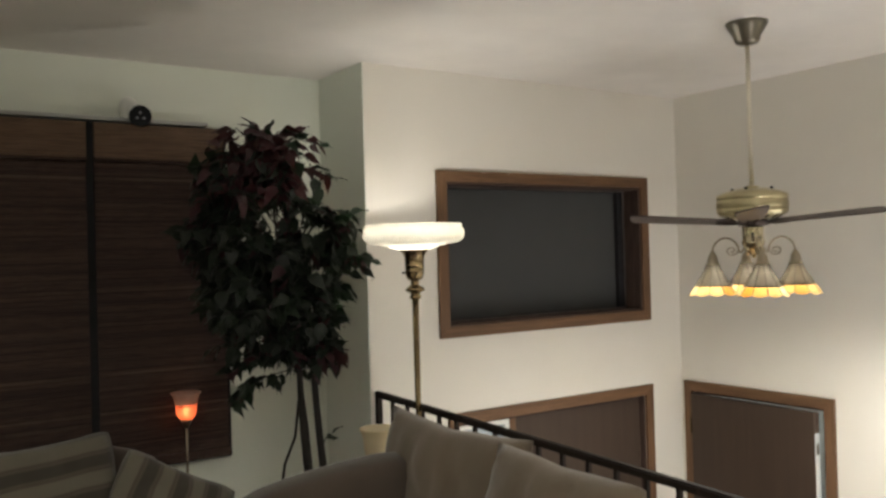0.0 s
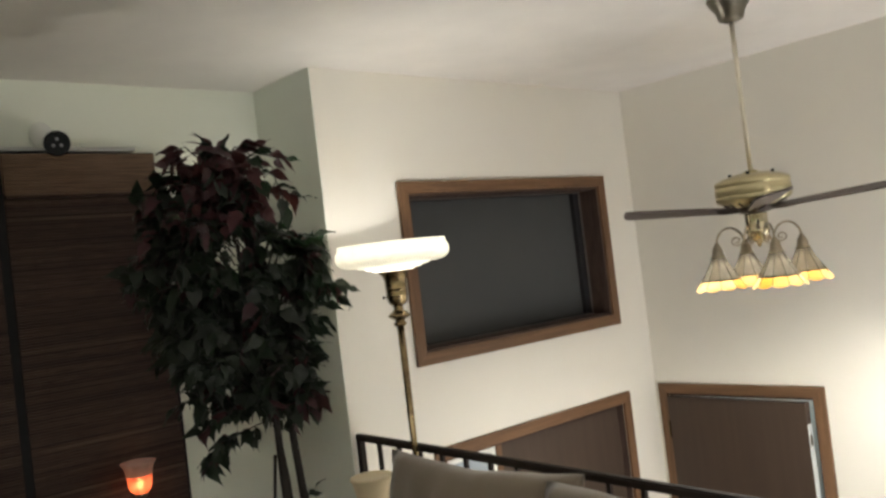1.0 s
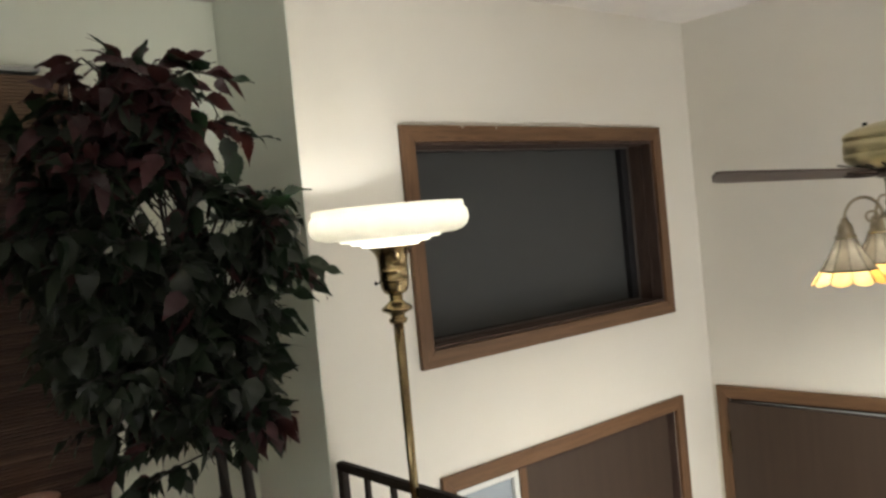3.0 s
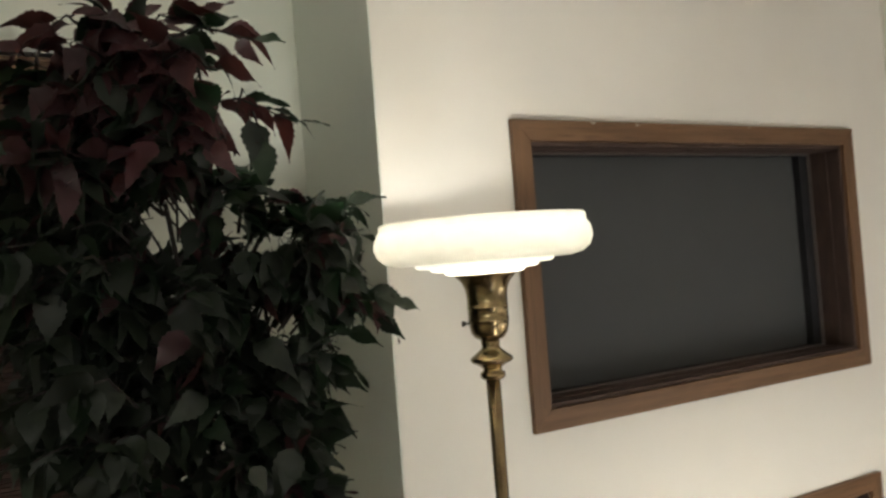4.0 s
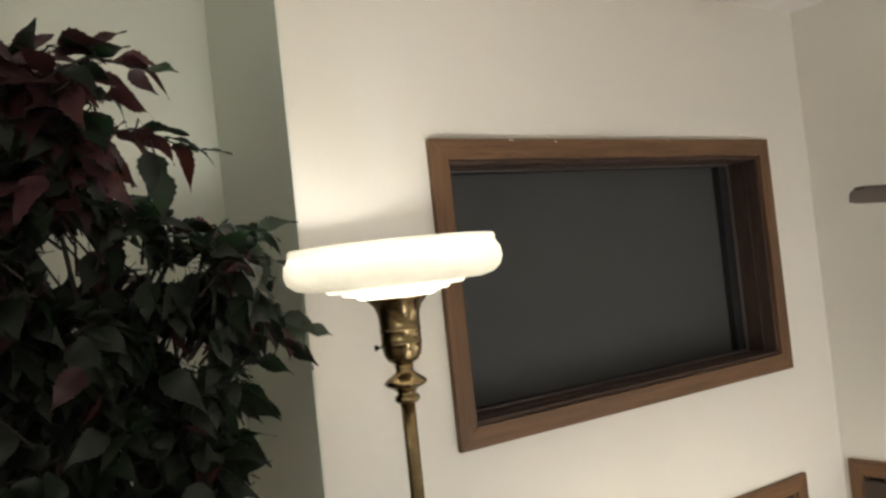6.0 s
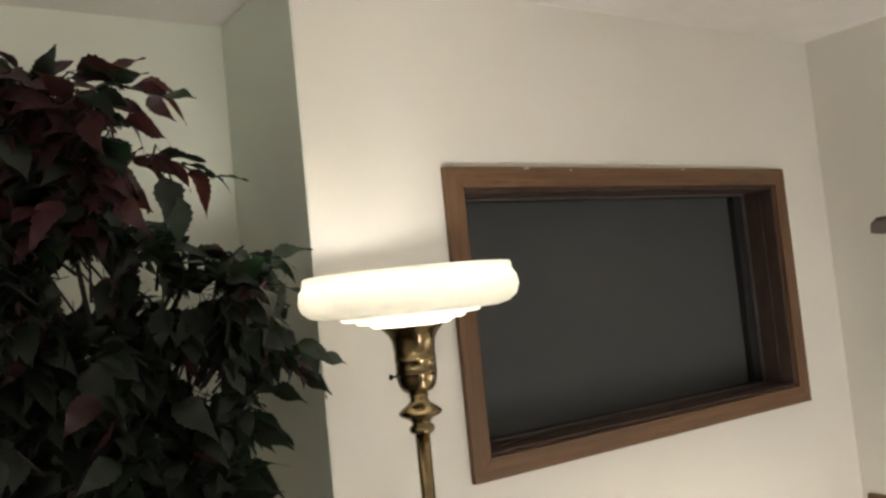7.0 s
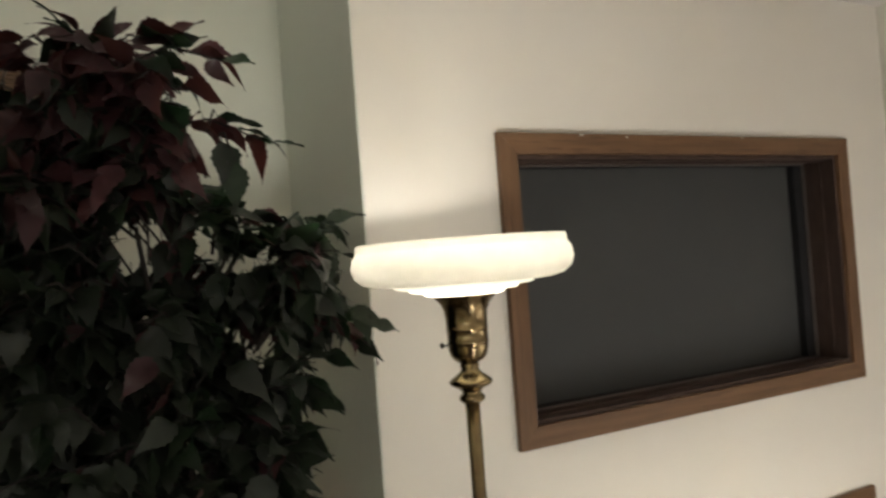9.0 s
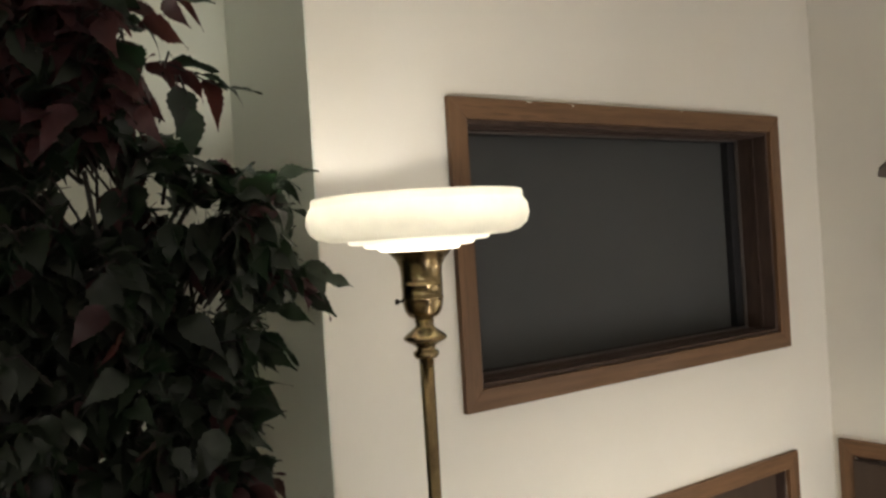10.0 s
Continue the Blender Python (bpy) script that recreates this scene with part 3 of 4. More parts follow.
collar = [(0, 1.465), (0.0165, 1.465), (0.0185, 1.4593), (0.0165, 1.4536), (0.0185, 1.4479), (0.0268, 1.4413), (0.0371, 1.4337), (0.0407, 1.4299),
          (0.0407, 1.4261), (0.0371, 1.4223), (0.0268, 1.4175), (0.0185, 1.4118), (0.0175, 1.4061), (0.0237, 1.4023), (0.0242, 1.3947), (0.0185, 1.389),
          (0, 1.389)]
part("collar", lathe(collar, 40), M_BRASS, lamp, smooth=True)
part("pole", lathe([(0.0, 0.02), (0.0118, 0.02), (0.0115, 0.85), (0.0138, 1.392), (0.0, 1.392)], 64, lambda a, k: (1.0 - 0.09 * abs(math.cos(4 * a)), 0.0)), M_BRASS, lamp, smooth=True)
part("base", lathe([(0.0, 0.0), (0.135, 0.0), (0.138, 0.006), (0.130, 0.014), (0.10, 0.022), (0.06, 0.034), (0.03, 0.055), (0.016, 0.08), (0.0, 0.08)], 48), M_BRASS, lamp, smooth=True)
left = Vector((-0.835, 0.55, 0))
part("switch_knob", tube([left * 0.034 + Vector((0, 0, 1.498)), left * 0.044 + Vector((0, 0, 1.498)), left * 0.046 + Vector((0, 0, 1.498)), left * 0.052 + Vector((0, 0, 1.498))], [0.002, 0.002, 0.0055, 0.005], 10), M_IRON, lamp)
part("bulb", lathe([(0.0, 1.592), (0.012, 1.593), (0.013, 1.598), (0.022, 1.608), (0.026, 1.620), (0.020, 1.636), (0.0, 1.643)], 20), M_BULB, lamp, "lit bulb", True)

# ---- ceiling fan ----
DROP = -0.045
fan = tagged(empty("ceiling_fan", (FAN_X, FAN_Y, DROP)), "brass ceiling fan with four blades and amber glass lights", "ceiling fan")
part("canopy", lathe([(0.0, 2.4845), (0.080, 2.4845), (0.079, 2.476), (0.068, 2.458), (0.052, 2.434), (0.046, 2.412), (0.040, 2.404), (0.020, 2.396), (0.0, 2.396)], 48), M_NICKEL, fan, "dark shiny metal canopy", True)
part("downrod", tube([(0, 0, 1.83), (0, 0, 2.41)], 0.0085, 16), M_ROD, fan, smooth=True)
part("motor_housing", lathe([(0.0, 1.846), (0.024, 1.846), (0.026, 1.838), (0.060, 1.835), (0.104, 1.824), (0.128, 1.813), (0.133, 1.806), (0.133, 1.797), (0.1305, 1.795), (0.1305, 1.790),
                             (0.133, 1.788), (0.134, 1.763), (0.1315, 1.761), (0.1315, 1.757), (0.134, 1.755), (0.132, 1.744), (0.121, 1.734), (0.088, 1.720), (0.060, 1.717), (0.0, 1.716)], 64), M_BRASS_LT, fan, smooth=True)
slot0 = None
for k in range(16):
    m = pose(0, 0, 0, 0, 0, 22.5 * k) @ pose(0.099, 0, 1.7235, 0, -23, 0)
    if slot0 is None:
        slot0 = part("vent_slot", box(-0.014, 0.014, -0.0045, 0.0045, -0.001, 0.003, 0.0008), M_BLACK, fan, "black vent slot")
        slot0.matrix_basis = m
    else:
        again("vent_slot", slot0, fan, m)
part("flywheel", lathe([(0.0, 1.7155), (0.056, 1.7155), (0.058, 1.710), (0.056, 1.692), (0.0, 1.690)], 40), M_BLADE, fan, "dark disc that carries the blades", True)
part("switch_housing", lathe([(0.0, 1.6895), (0.040, 1.6895), (0.042, 1.684), (0.040, 1.679), (0.040, 1.636), (0.043, 1.632), (0.043, 1.622), (0.040, 1.616), (0.034, 1.600), (0.022, 1.588), (0.012, 1.582),
                              (0.009, 1.574), (0.006, 1.566), (0.0, 1.563)], 40), M_BRASS_SHINY, fan, smooth=True)
part("reverse_switch", box(-0.005, 0.005, -0.0022, 0.0022, -0.008, 0.008, 0.001), M_BLACK, fan, "small black slide switch").matrix_basis = pose(0.0405 * math.cos(radians(214)), 0.0405 * math.sin(radians(214)), 1.657, 0, 0, 304)


def blade_mesh():
    bm = bmesh.new()
    outline = [(0.062, -0.026), (0.10, -0.040), (0.30, -0.053), (0.41, -0.058), (0.452, -0.058), (0.466, -0.048), (0.471, 0.0), (0.466, 0.048), (0.452, 0.058), (0.41, 0.058), (0.30, 0.053), (0.10, 0.040), (0.062, 0.026)]
    f = bm.faces.new([bm.verts.new((x, y, 0)) for x, y in outline])
    ext = bmesh.ops.extrude_face_region(bm, geom=[f])
    bmesh.ops.translate(bm, vec=(0, 0, 0.007), verts=[v for v in ext["geom"] if isinstance(v, bmesh.types.BMVert)])
    bmesh.ops.recalc_face_normals(bm, faces=bm.faces[:])
    return bm


for k in range(4):
    a = radians(20 + 90 * k)
    part("bolt", lathe([(0.0, 1.826), (0.006, 1.826), (0.006, 1.840), (0.0, 1.842)], 10), M_BLACK, fan, smooth=True, place=(0.075 * math.cos(a), 0.075 * math.sin(a), 0))
blade0, iron0 = None, None
for k in range(4):
    m = pose(0, 0, 1.699, 0, 0, 126 + 90 * k) @ pose(0, 0, 0, 11, -4.2, 0)
    if blade0 is None:
        blade0 = part("blade", blade_mesh(), M_BLADE, fan, "dark walnut blade")
        bm = tube([(0.030, 0, 0.002), (0.060, 0, -0.001), (0.085, 0.010, -0.0025), (0.115, 0.018, -0.0028), (0.135, 0.019, -0.0028)], [0.007, 0.006, 0.005, 0.004, 0.003])
        tube([(0.060, 0, -0.001), (0.085, -0.010, -0.0025), (0.115, -0.018, -0.0028), (0.135, -0.019, -0.0028)], [0.006, 0.005, 0.004, 0.003], bm=bm)
        iron0 = part("blade_iron", bm, M_BLADE, fan, smooth=True)
        blade0.matrix_basis = iron0.matrix_basis = m
    else:
        again("blade", blade0, fan, m)
        again("blade_iron", iron0, fan, m)

PANELS = 10
SHADE_R = 0.091


def shade_profile(h):
    return 0.023 + (SHADE_R - 0.023) * (1 - h) ** 1.15


def pane(h0, h1, dip, n=5, steps=6):
    """One glass pane of a shade, between two lead strips; dip rounds its lower edge."""
    bm = bmesh.new()
    skins = []
    for inset in (0.0, 0.003):
        rows = []
        for i in range(n + 1):
            h = h0 + (h1 - h0) * i / n
            row = []
            for j in range(steps + 1):
                a = (j / steps - 0.5) * 2 * math.pi / PANELS
                q = math.cos((j / steps - 0.5) * math.pi)
                r = (shade_profile(h) - inset) * (1 + 0.035 * q * (1 - h))
                row.append(bm.verts.new((r * math.cos(a), r * math.sin(a), 0.115 * h + (dip * (0.5 - q) if i == 0 else 0.0))))
            rows.append(row)
        skins.append(rows)
        for r0, r1 in zip(rows, rows[1:]):
            for j in range(steps):
                bm.faces.new((r0[j], r0[j + 1], r1[j + 1], r1[j]))
    for i in (0, n):
        for j in range(steps):
            bm.faces.new((skins[0][i][j], skins[0][i][j + 1], skins[1][i][j + 1], skins[1][i][j]))
    bmesh.ops.recalc_face_normals(bm, faces=bm.faces[:])
    return bm


first = None
for k in range(4):
    a = radians(137 + 90 * k)
    c = Vector((math.cos(a), math.sin(a), 0))
    arm_pts = []
    for i in range(15):
        s = i / 14
        ang = math.pi * (1.0 - s)
        arm_pts.append(c * (0.105 + 0.050 * math.cos(ang)) + Vector((0, 0, 1.590 + 0.056 * math.sin(ang))))
    scroll = [c * (0.082 - (0.024 - 0.0009 * i) * math.cos(0.45 * i)) + Vector((0, 0, 1.596 - (0.020 - 0.0008 * i) * math.sin(0.45 * i))) for i in range(20)]
    arm = part("arm", tube([c * 0.036 + Vector((0, 0, 1.606)), c * 0.045 + Vector((0, 0, 1.588))] + arm_pts, 0.0042, 8), M_ARM, fan, smooth=True)
    part("scroll", tube(scroll, 0.0030, 6), M_ARM, arm, smooth=True)
    part("shade_holder", lathe([(0.0, 1.597), (0.007, 1.596), (0.011, 1.584), (0.017, 1.578), (0.020, 1.562), (0.021, 1.552), (0.027, 1.548), (0.027, 1.543), (0.020, 1.540), (0.0, 1.540)], 24), M_ARM, fan, smooth=True, place=(*(c * 0.155)[:2], 0))
    sh = empty("glass_shade", (*(c * 0.155)[:2], 1.427))
    sh.parent = fan
    tagged(sh, "leaded glass tulip shade, amber below and grey above")
    sh.rotation_euler = (0, 0, a)
    if first is None:
        lower = part("amber_pane", pane(0.0, 0.30, 0.009), M_AMBER, sh, "lit amber glass pane")
        upper = part("grey_pane", pane(0.30, 1.0, 0.0), M_SMOKE, sh, "grey glass pane")
        lower.matrix_basis = upper.matrix_basis = pose(0, 0, 0, 0, 0, 180 / PANELS)
        bm = bmesh.new()
        rim = [((shade_profile(0.30) + 0.0025) * math.cos(2 * math.pi * i / 32), (shade_profile(0.30) + 0.0025) * math.sin(2 * math.pi * i / 32), 0.0345) for i in range(33)]
        tube(rim, 0.0027, 6, bm)
        ring = part("lead_ring", bm, M_LEAD, sh)
        strip = part("lead_strip", tube([(shade_profile(h) + 0.001, 0, 0.115 * h) for h in (0.02, 0.2, 0.4, 0.6, 0.8, 1.0)], 0.0017, 5), M_LEAD, sh)
        first = ring
    else:
        again("lead_ring", ring, sh, Matrix())
        again("lead_strip", strip, sh, Matrix())
        again("amber_pane", lower, sh, pose(0, 0, 0, 0, 0, 180 / PANELS))
        again("grey_pane", upper, sh, pose(0, 0, 0, 0, 0, 180 / PANELS))
    for i in range(1, PANELS):
        again("lead_strip", strip, sh, pose(0, 0, 0, 0, 0, 360 * i / PANELS))
        again("amber_pane", lower, sh, pose(0, 0, 0, 0, 0, 360 * (i + 0.5) / PANELS))
        again("grey_pane", upper, sh, pose(0, 0, 0, 0, 0, 360 * (i + 0.5) / PANELS))

# ---- bamboo shades on the recess wall ----


def reeds(x0, x1, z0, z1, y, pitch, depth, wobble):
    """Horizontal reeds, one above the other, slightly uneven."""
    vs, fs = [], []
    n = int((z1 - z0) / pitch)
    rnd = random.Random(int(x0 * 1000) + n)
    for i in range(n):
        a = z0 + i * pitch
        d = depth * rnd.uniform(0.6, 1.0)
        o = rnd.uniform(-wobble, wobble)
        k = len(vs)
        for x in (x0 + rnd.uniform(0, 0.003), x1 - rnd.uniform(0, 0.003)):
            vs += [(x, y, a), (x, y - d + o, a + pitch * 0.12), (x, y - d + o, a + pitch * 0.80), (x, y, a + pitch * 0.92)]
        fs += [(k, k + 4, k + 5, k + 1), (k + 1, k + 5, k + 6, k + 2), (k + 2, k + 6, k + 7, k + 3), (k, k + 1, k + 2, k + 3), (k + 4, k + 7, k + 6, k + 5)]
    bm = bmesh.new()
    bv = [bm.verts.new(v) for v in vs]
    for f in fs:
        bm.faces.new([bv[i] for i in f])
    bmesh.ops.recalc_face_normals(bm, faces=bm.faces[:])
    return bm


def woven_shade(x0, x1):
    s = tagged(empty("bamboo_shade", ((x0 + x1) / 2, 4.05, 0.7)), "dark brown woven bamboo roman shade, lowered", "window shade", "shades on the recess wall")
    w = (x1 - x0) / 2
    tagged(part("reed_panel", reeds(-w, w, 0.02, 1.33, 0.03, 0.010, 0.006, 0.001), M_BAMBOO, s), kind="stuff")
    part("backing", box(-w + 0.004, w - 0.004, 0.031, 0.036, 0.02, 1.44), M_BAMBOO, s)
    tagged(part("valance", reeds(-w, w, 1.305, 1.458, 0.010, 0.010, 0.006, 0.001), M_BAMBOO_LT, s, "lighter bamboo valance"), kind="stuff")
    part("valance_board", box(-w, w, 0.0105, 0.030, 1.32, 1.457), M_BAMBOO_LT, s)
    part("valance_edge", box(-w, w, -0.002, 0.028, 1.295, 1.307, 0.002), M_BAMBOO, s)
    part("bottom_rail", box(-w, w, 0.006, 0.036, 0.0, 0.04, 0.003), M_BAMBOO, s)
    for x in (-w + 0.08, w - 0.08):
        part("cord", tube([(x, 0.021, 0.03), (x, 0.021, 1.3)], 0.0012, 5), M_BAMBOO, s)
    return s


woven_shade(1.285, 1.835)
woven_shade(0.725, 1.255)
# Near-black sheet added behind the shades so the gap between them reads dark.
wf = tagged(empty("gap_backing"), "near-black sheet added behind the shades to darken their gap", "window", kind="structure")
part("frame", box(0.70, 1.85, 4.088, BACK_Y - 0.001, 0.69, 2.165, 0.004), M_SASH, wf)
track = tagged(empty("curtain_track", (1.0, 4.088, 2.17)), "thin grey metal curtain track above the shades", "curtain track")
part("rail", box(-1.2, 0.77, -0.02, 0.039, 0.0, 0.014, 0.003), M_GREY, track)
part("lip", box(-1.2, 0.745, -0.026, -0.0205, -0.002, 0.006, 0.001), M_GREY, track)

dev = tagged(empty("sensor", (1.462, 4.04, 2.205)), "small black round sensor head on a white bracket", "sensor")
part("bracket", lathe([(0.0, -0.035), (0.026, -0.035), (0.034, -0.020), (0.039, 0.005), (0.037, 0.028), (0.028, 0.046), (0.014, 0.055), (0.0, 0.057)], 28), M_WHITE, dev, "white rounded plastic bracket", True, (-0.030, 0.040, 0.012))
head = part("head", lathe([(0.0, -0.02), (0.031, -0.02), (0.041, -0.012), (0.045, 0.0), (0.045, 0.012), (0.041, 0.018), (0.036, 0.016), (0.0, 0.013)], 36), M_BLACK, dev, "black round face", True)
face = Vector((-0.28, -0.93, -0.18)).to_track_quat("Z", "Y").to_matrix().to_4x4()
head.matrix_basis = Matrix.Translation((0, -0.03, -0.02)) @ face
for k in range(3):
    q = radians(90 + 120 * k)
    ln = part("lens", lathe([(0.0, 0.0), (0.0065, 0.0), (0.006, 0.003), (0.0, 0.004)], 14), M_LENS, dev, smooth=True)
    ln.matrix_basis = Matrix.Translation((0, -0.03, -0.02)) @ face @ pose(0.015 * math.cos(q), 0.015 * math.sin(q), 0.0135)

# ---- candle sconce on the wall under the shade ----
cl = tagged(empty("candle_sconce", (1.620, 4.0, 0.587)), "slim dark metal wall sconce with glowing red glass cup", "wall sconce")
part("stem", tube([(0, 0.02, -0.012), (0, 0.006, -0.014), (0, 0, 0.0), (0, 0, 0.15), (0, 0, 0.30)], [0.005, 0.006, 0.006, 0.005, 0.007], 10), M_ARM, cl, smooth=True)
part("arm", tube([(0, 0.02, -0.012), (0, 0.08, -0.018), (0, 0.127, -0.012)], 0.005, 8), M_IRON, cl, smooth=True)
part("scroll", tube([(0.004 + 0.016 * math.sin(0.55 * i) * (1 - 0.07 * i), 0.004, -0.012 + 0.016 * (1 - math.cos(0.55 * i)) * (1 - 0.07 * i)) for i in range(10)], 0.0035, 6), M_IRON, cl, smooth=True)
wp = part("wall_plate", lathe([(0.0, 0.0), (0.028, 0.0), (0.026, 0.006), (0.0, 0.009)], 24), M_IRON, cl, smooth=True)
wp.matrix_basis = pose(0, 0.1295, -0.012, 90, 0, 0)
part("flame", lathe([(0.0, 0.320), (0.008, 0.325), (0.013, 0.336), (0.010, 0.350), (0.004, 0.364), (0.0, 0.372)], 14), M_WICK, cl, "small bright flame", True)
part("cup_holder", lathe([(0.0, 0.270), (0.009, 0.270), (0.015, 0.288), (0.024, 0.300), (0.026, 0.306), (0.0, 0.307)], 20), M_NICKEL, cl, smooth=True)
part("glass_cup", lathe([(0.014, 0.307), (0.026, 0.309), (0.036, 0.318), (0.0425, 0.335), (0.0445, 0.355), (0.046, 0.374), (0.043, 0.374), (0.0415, 0.355), (0.0395, 0.337), (0.034, 0.322), (0.025, 0.314),
                         (0.014, 0.312), (0.014, 0.307)], 36), M_FLAME, cl, "glowing orange-red glass", True)
part("glass_rim", lathe([(0.046, 0.3743), (0.049, 0.392), (0.055, 0.408), (0.064, 0.421), (0.062, 0.423), (0.052, 0.410), (0.046, 0.393), (0.043, 0.3743), (0.046, 0.3743)], 36), M_FLAME_TOP, cl, "frosted flared rim", True)

# ---- cream vase on a stand ----
st = tagged(empty("plant_stand", (2.228, 3.41, 0)), "slim dark wooden plant stand in the corner", "plant stand")
part("top", lathe([(0.0, 0.686), (0.07, 0.686), (0.073, 0.694), (0.07, 0.702), (0.0, 0.702)], 32), M_TABLE, st, smooth=True)
part("stem", lathe([(0.0, 0.02), (0.018, 0.02), (0.014, 0.3), (0.02, 0.686), (0.0, 0.686)], 16), M_TABLE, st, smooth=True)
part("foot", lathe([(0.0, 0.0), (0.085, 0.0), (0.08, 0.014), (0.02, 0.022), (0.0, 0.022)], 28), M_TABLE, st, smooth=True)
vs = tagged(empty("vase", (2.228, 3.41, 0.702)), "cream ceramic vase flaring towards its rim", "vase")
part("body", lathe([(0.0, 0.0), (0.048, 0.0), (0.053, 0.01), (0.059, 0.06), (0.066, 0.118), (0.0715, 0.143), (0.0755, 0.1505), (0.0755, 0.1525), (0.079, 0.1535), (0.080, 0.158), (0.079, 0.163), (0.074, 0.1645), (0.064, 0.161), (0.0, 0.160)], 48), M_CREAM, vs, smooth=True)

# ---- sofas and pillows ----


def sofa(place, length, depth, material, label, arm_top):
    """Back along +x of its own frame, seat towards -x, length along y."""
    s = tagged(empty("sofa", place), label, "sofa")
    h = length / 2
    arm = 0.22
    part("base", box(-depth, -0.02, -h, h, 0.06, 0.26, 0.02, 2), material, s)
    b = part("backrest", soft_box(0.24, length - 0.02, 0.62, 0.02, 10), material, s, smooth=True)
    b.matrix_basis = pose(-0.13, 0, 0.55, 0, 6, 0)
    n = 2
    w = (length - 2 * arm) / n
    for k in range(n):
        c = part("seat_cushion", soft_box(depth - 0.26, w - 0.01, 0.19, 0.02), material, s, smooth=True)
        c.matrix_basis = pose(-depth / 2 - 0.12, -h + arm + w * (k + 0.5), 0.345)
    for y in (-h + arm / 2, h - arm / 2):
        a = part("armrest", soft_box(depth - 0.05, arm + 0.02, arm_top - 0.08, 0.03, 10), material, s, smooth=True)
        a.matrix_basis = pose(-depth / 2, y, 0.08 + (arm_top - 0.08) / 2, 0, -5, 0)
    for x in (-depth + 0.06, -0.08):
        for y in (-h + 0.08, h - 0.08):
            part("leg", tube([(x, y, 0.0), (x, y, 0.07)], [0.02, 0.028], 10), M_TABLE, s)
    return s


sofa((2.33, 2.18, 0), 1.95, 0.92, M_BROWN, "brown suede sofa with its back to the railing", 0.81)
s2 = sofa((0, 0, 0), 1.75, 0.9, M_BROWN, "brown suede sofa under the bamboo shades", 0.52)
s2.matrix_basis = pose(0.62, 4.0, 0, 0, 0, 90)


def throw(label, material, w, h, t, m, seed, group, ears=0.008, square=9.0, dent=0.045):
    p = tagged(part("pillow", pillow(w, h, t, seed, ears, square, dent), material, None, "", True), label, "pillow", group)
    p.matrix_basis = m
    return p


def standing(x, y, z, facing, lean, roll=0):
    """Pose of an upright pillow, with its face towards the bearing in degrees from +x, leaning back."""
    return pose(x, y, z, 0, 0, facing + 90) @ pose(0, 0, 0, 90 - lean, 0, 0) @ pose(0, 0, 0, 0, 0, roll)


throw("large taupe suede pillow propped against the railing", M_TAUPE, 0.84, 0.56, 0.20, standing(2.150, 2.810, 0.699, 180, 10, 0), 1.0, "taupe sofa pillows", 0.018, 22.0, 0.085)
throw("large taupe suede pillow overlapping its neighbour", M_TAUPE, 0.62, 0.57, 0.20, standing(2.06, 2.16, 0.692, 180, 12, -2), 5.0, "taupe sofa pillows", 0.006, 16.0)
throw("large taupe suede pillow near the sofa's end", M_TAUPE, 0.62, 0.54, 0.20, standing(2.07, 1.60, 0.67, 180, 12, 1), 9.0, "taupe sofa pillows")
throw("taupe and cream striped pillow on the sofa's back", M_STRIPE, 0.55, 0.46, 0.18, standing(1.00, 3.68, 0.695, -90, 12, 5), 2.0, "striped pillows")
throw("striped pillow slumped against the sofa's arm", M_STRIPE, 0.52, 0.46, 0.18, standing(1.37, 3.58, 0.555, -90, 18, -120), 7.0, "striped pillows")

# ---- unseen wall sconces, added to light the entry walls ----


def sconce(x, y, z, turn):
    s = tagged(empty("added_sconce", (x, y, z)), "small glass wall sconce added unseen to light the entry", "wall lamp", "entry sconces")
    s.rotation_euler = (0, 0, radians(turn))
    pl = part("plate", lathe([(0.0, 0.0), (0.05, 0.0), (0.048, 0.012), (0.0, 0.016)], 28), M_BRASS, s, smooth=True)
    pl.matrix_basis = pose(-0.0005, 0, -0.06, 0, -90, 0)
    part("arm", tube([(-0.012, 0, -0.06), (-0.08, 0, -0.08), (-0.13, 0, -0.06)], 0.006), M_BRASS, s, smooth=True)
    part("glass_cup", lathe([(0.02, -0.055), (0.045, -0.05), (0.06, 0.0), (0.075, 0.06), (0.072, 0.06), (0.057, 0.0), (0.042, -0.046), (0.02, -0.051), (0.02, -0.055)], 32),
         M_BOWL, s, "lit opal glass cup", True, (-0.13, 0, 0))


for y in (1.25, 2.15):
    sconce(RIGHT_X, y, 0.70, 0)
# Fittings for the added stair fill.
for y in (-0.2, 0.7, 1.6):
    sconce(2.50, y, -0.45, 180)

# ---- unseen uplighter behind the camera, added as ceiling-bounced fill ----
ul = tagged(empty("floor_lamp", (-0.3, -0.2, 0)), "unseen dark metal uplighter with a closed bowl, added as fill", "floor lamp")
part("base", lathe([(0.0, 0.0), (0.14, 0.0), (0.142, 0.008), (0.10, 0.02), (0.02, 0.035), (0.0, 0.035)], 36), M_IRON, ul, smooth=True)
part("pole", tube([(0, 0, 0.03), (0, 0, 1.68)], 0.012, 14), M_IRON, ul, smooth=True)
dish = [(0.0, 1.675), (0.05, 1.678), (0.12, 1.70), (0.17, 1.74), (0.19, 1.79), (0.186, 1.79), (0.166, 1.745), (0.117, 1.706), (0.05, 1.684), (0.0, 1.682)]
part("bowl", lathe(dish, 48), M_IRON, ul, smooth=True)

# ---- silk ficus tree ----
rt = random.Random(11)
TX, TY = 2.05, 3.66
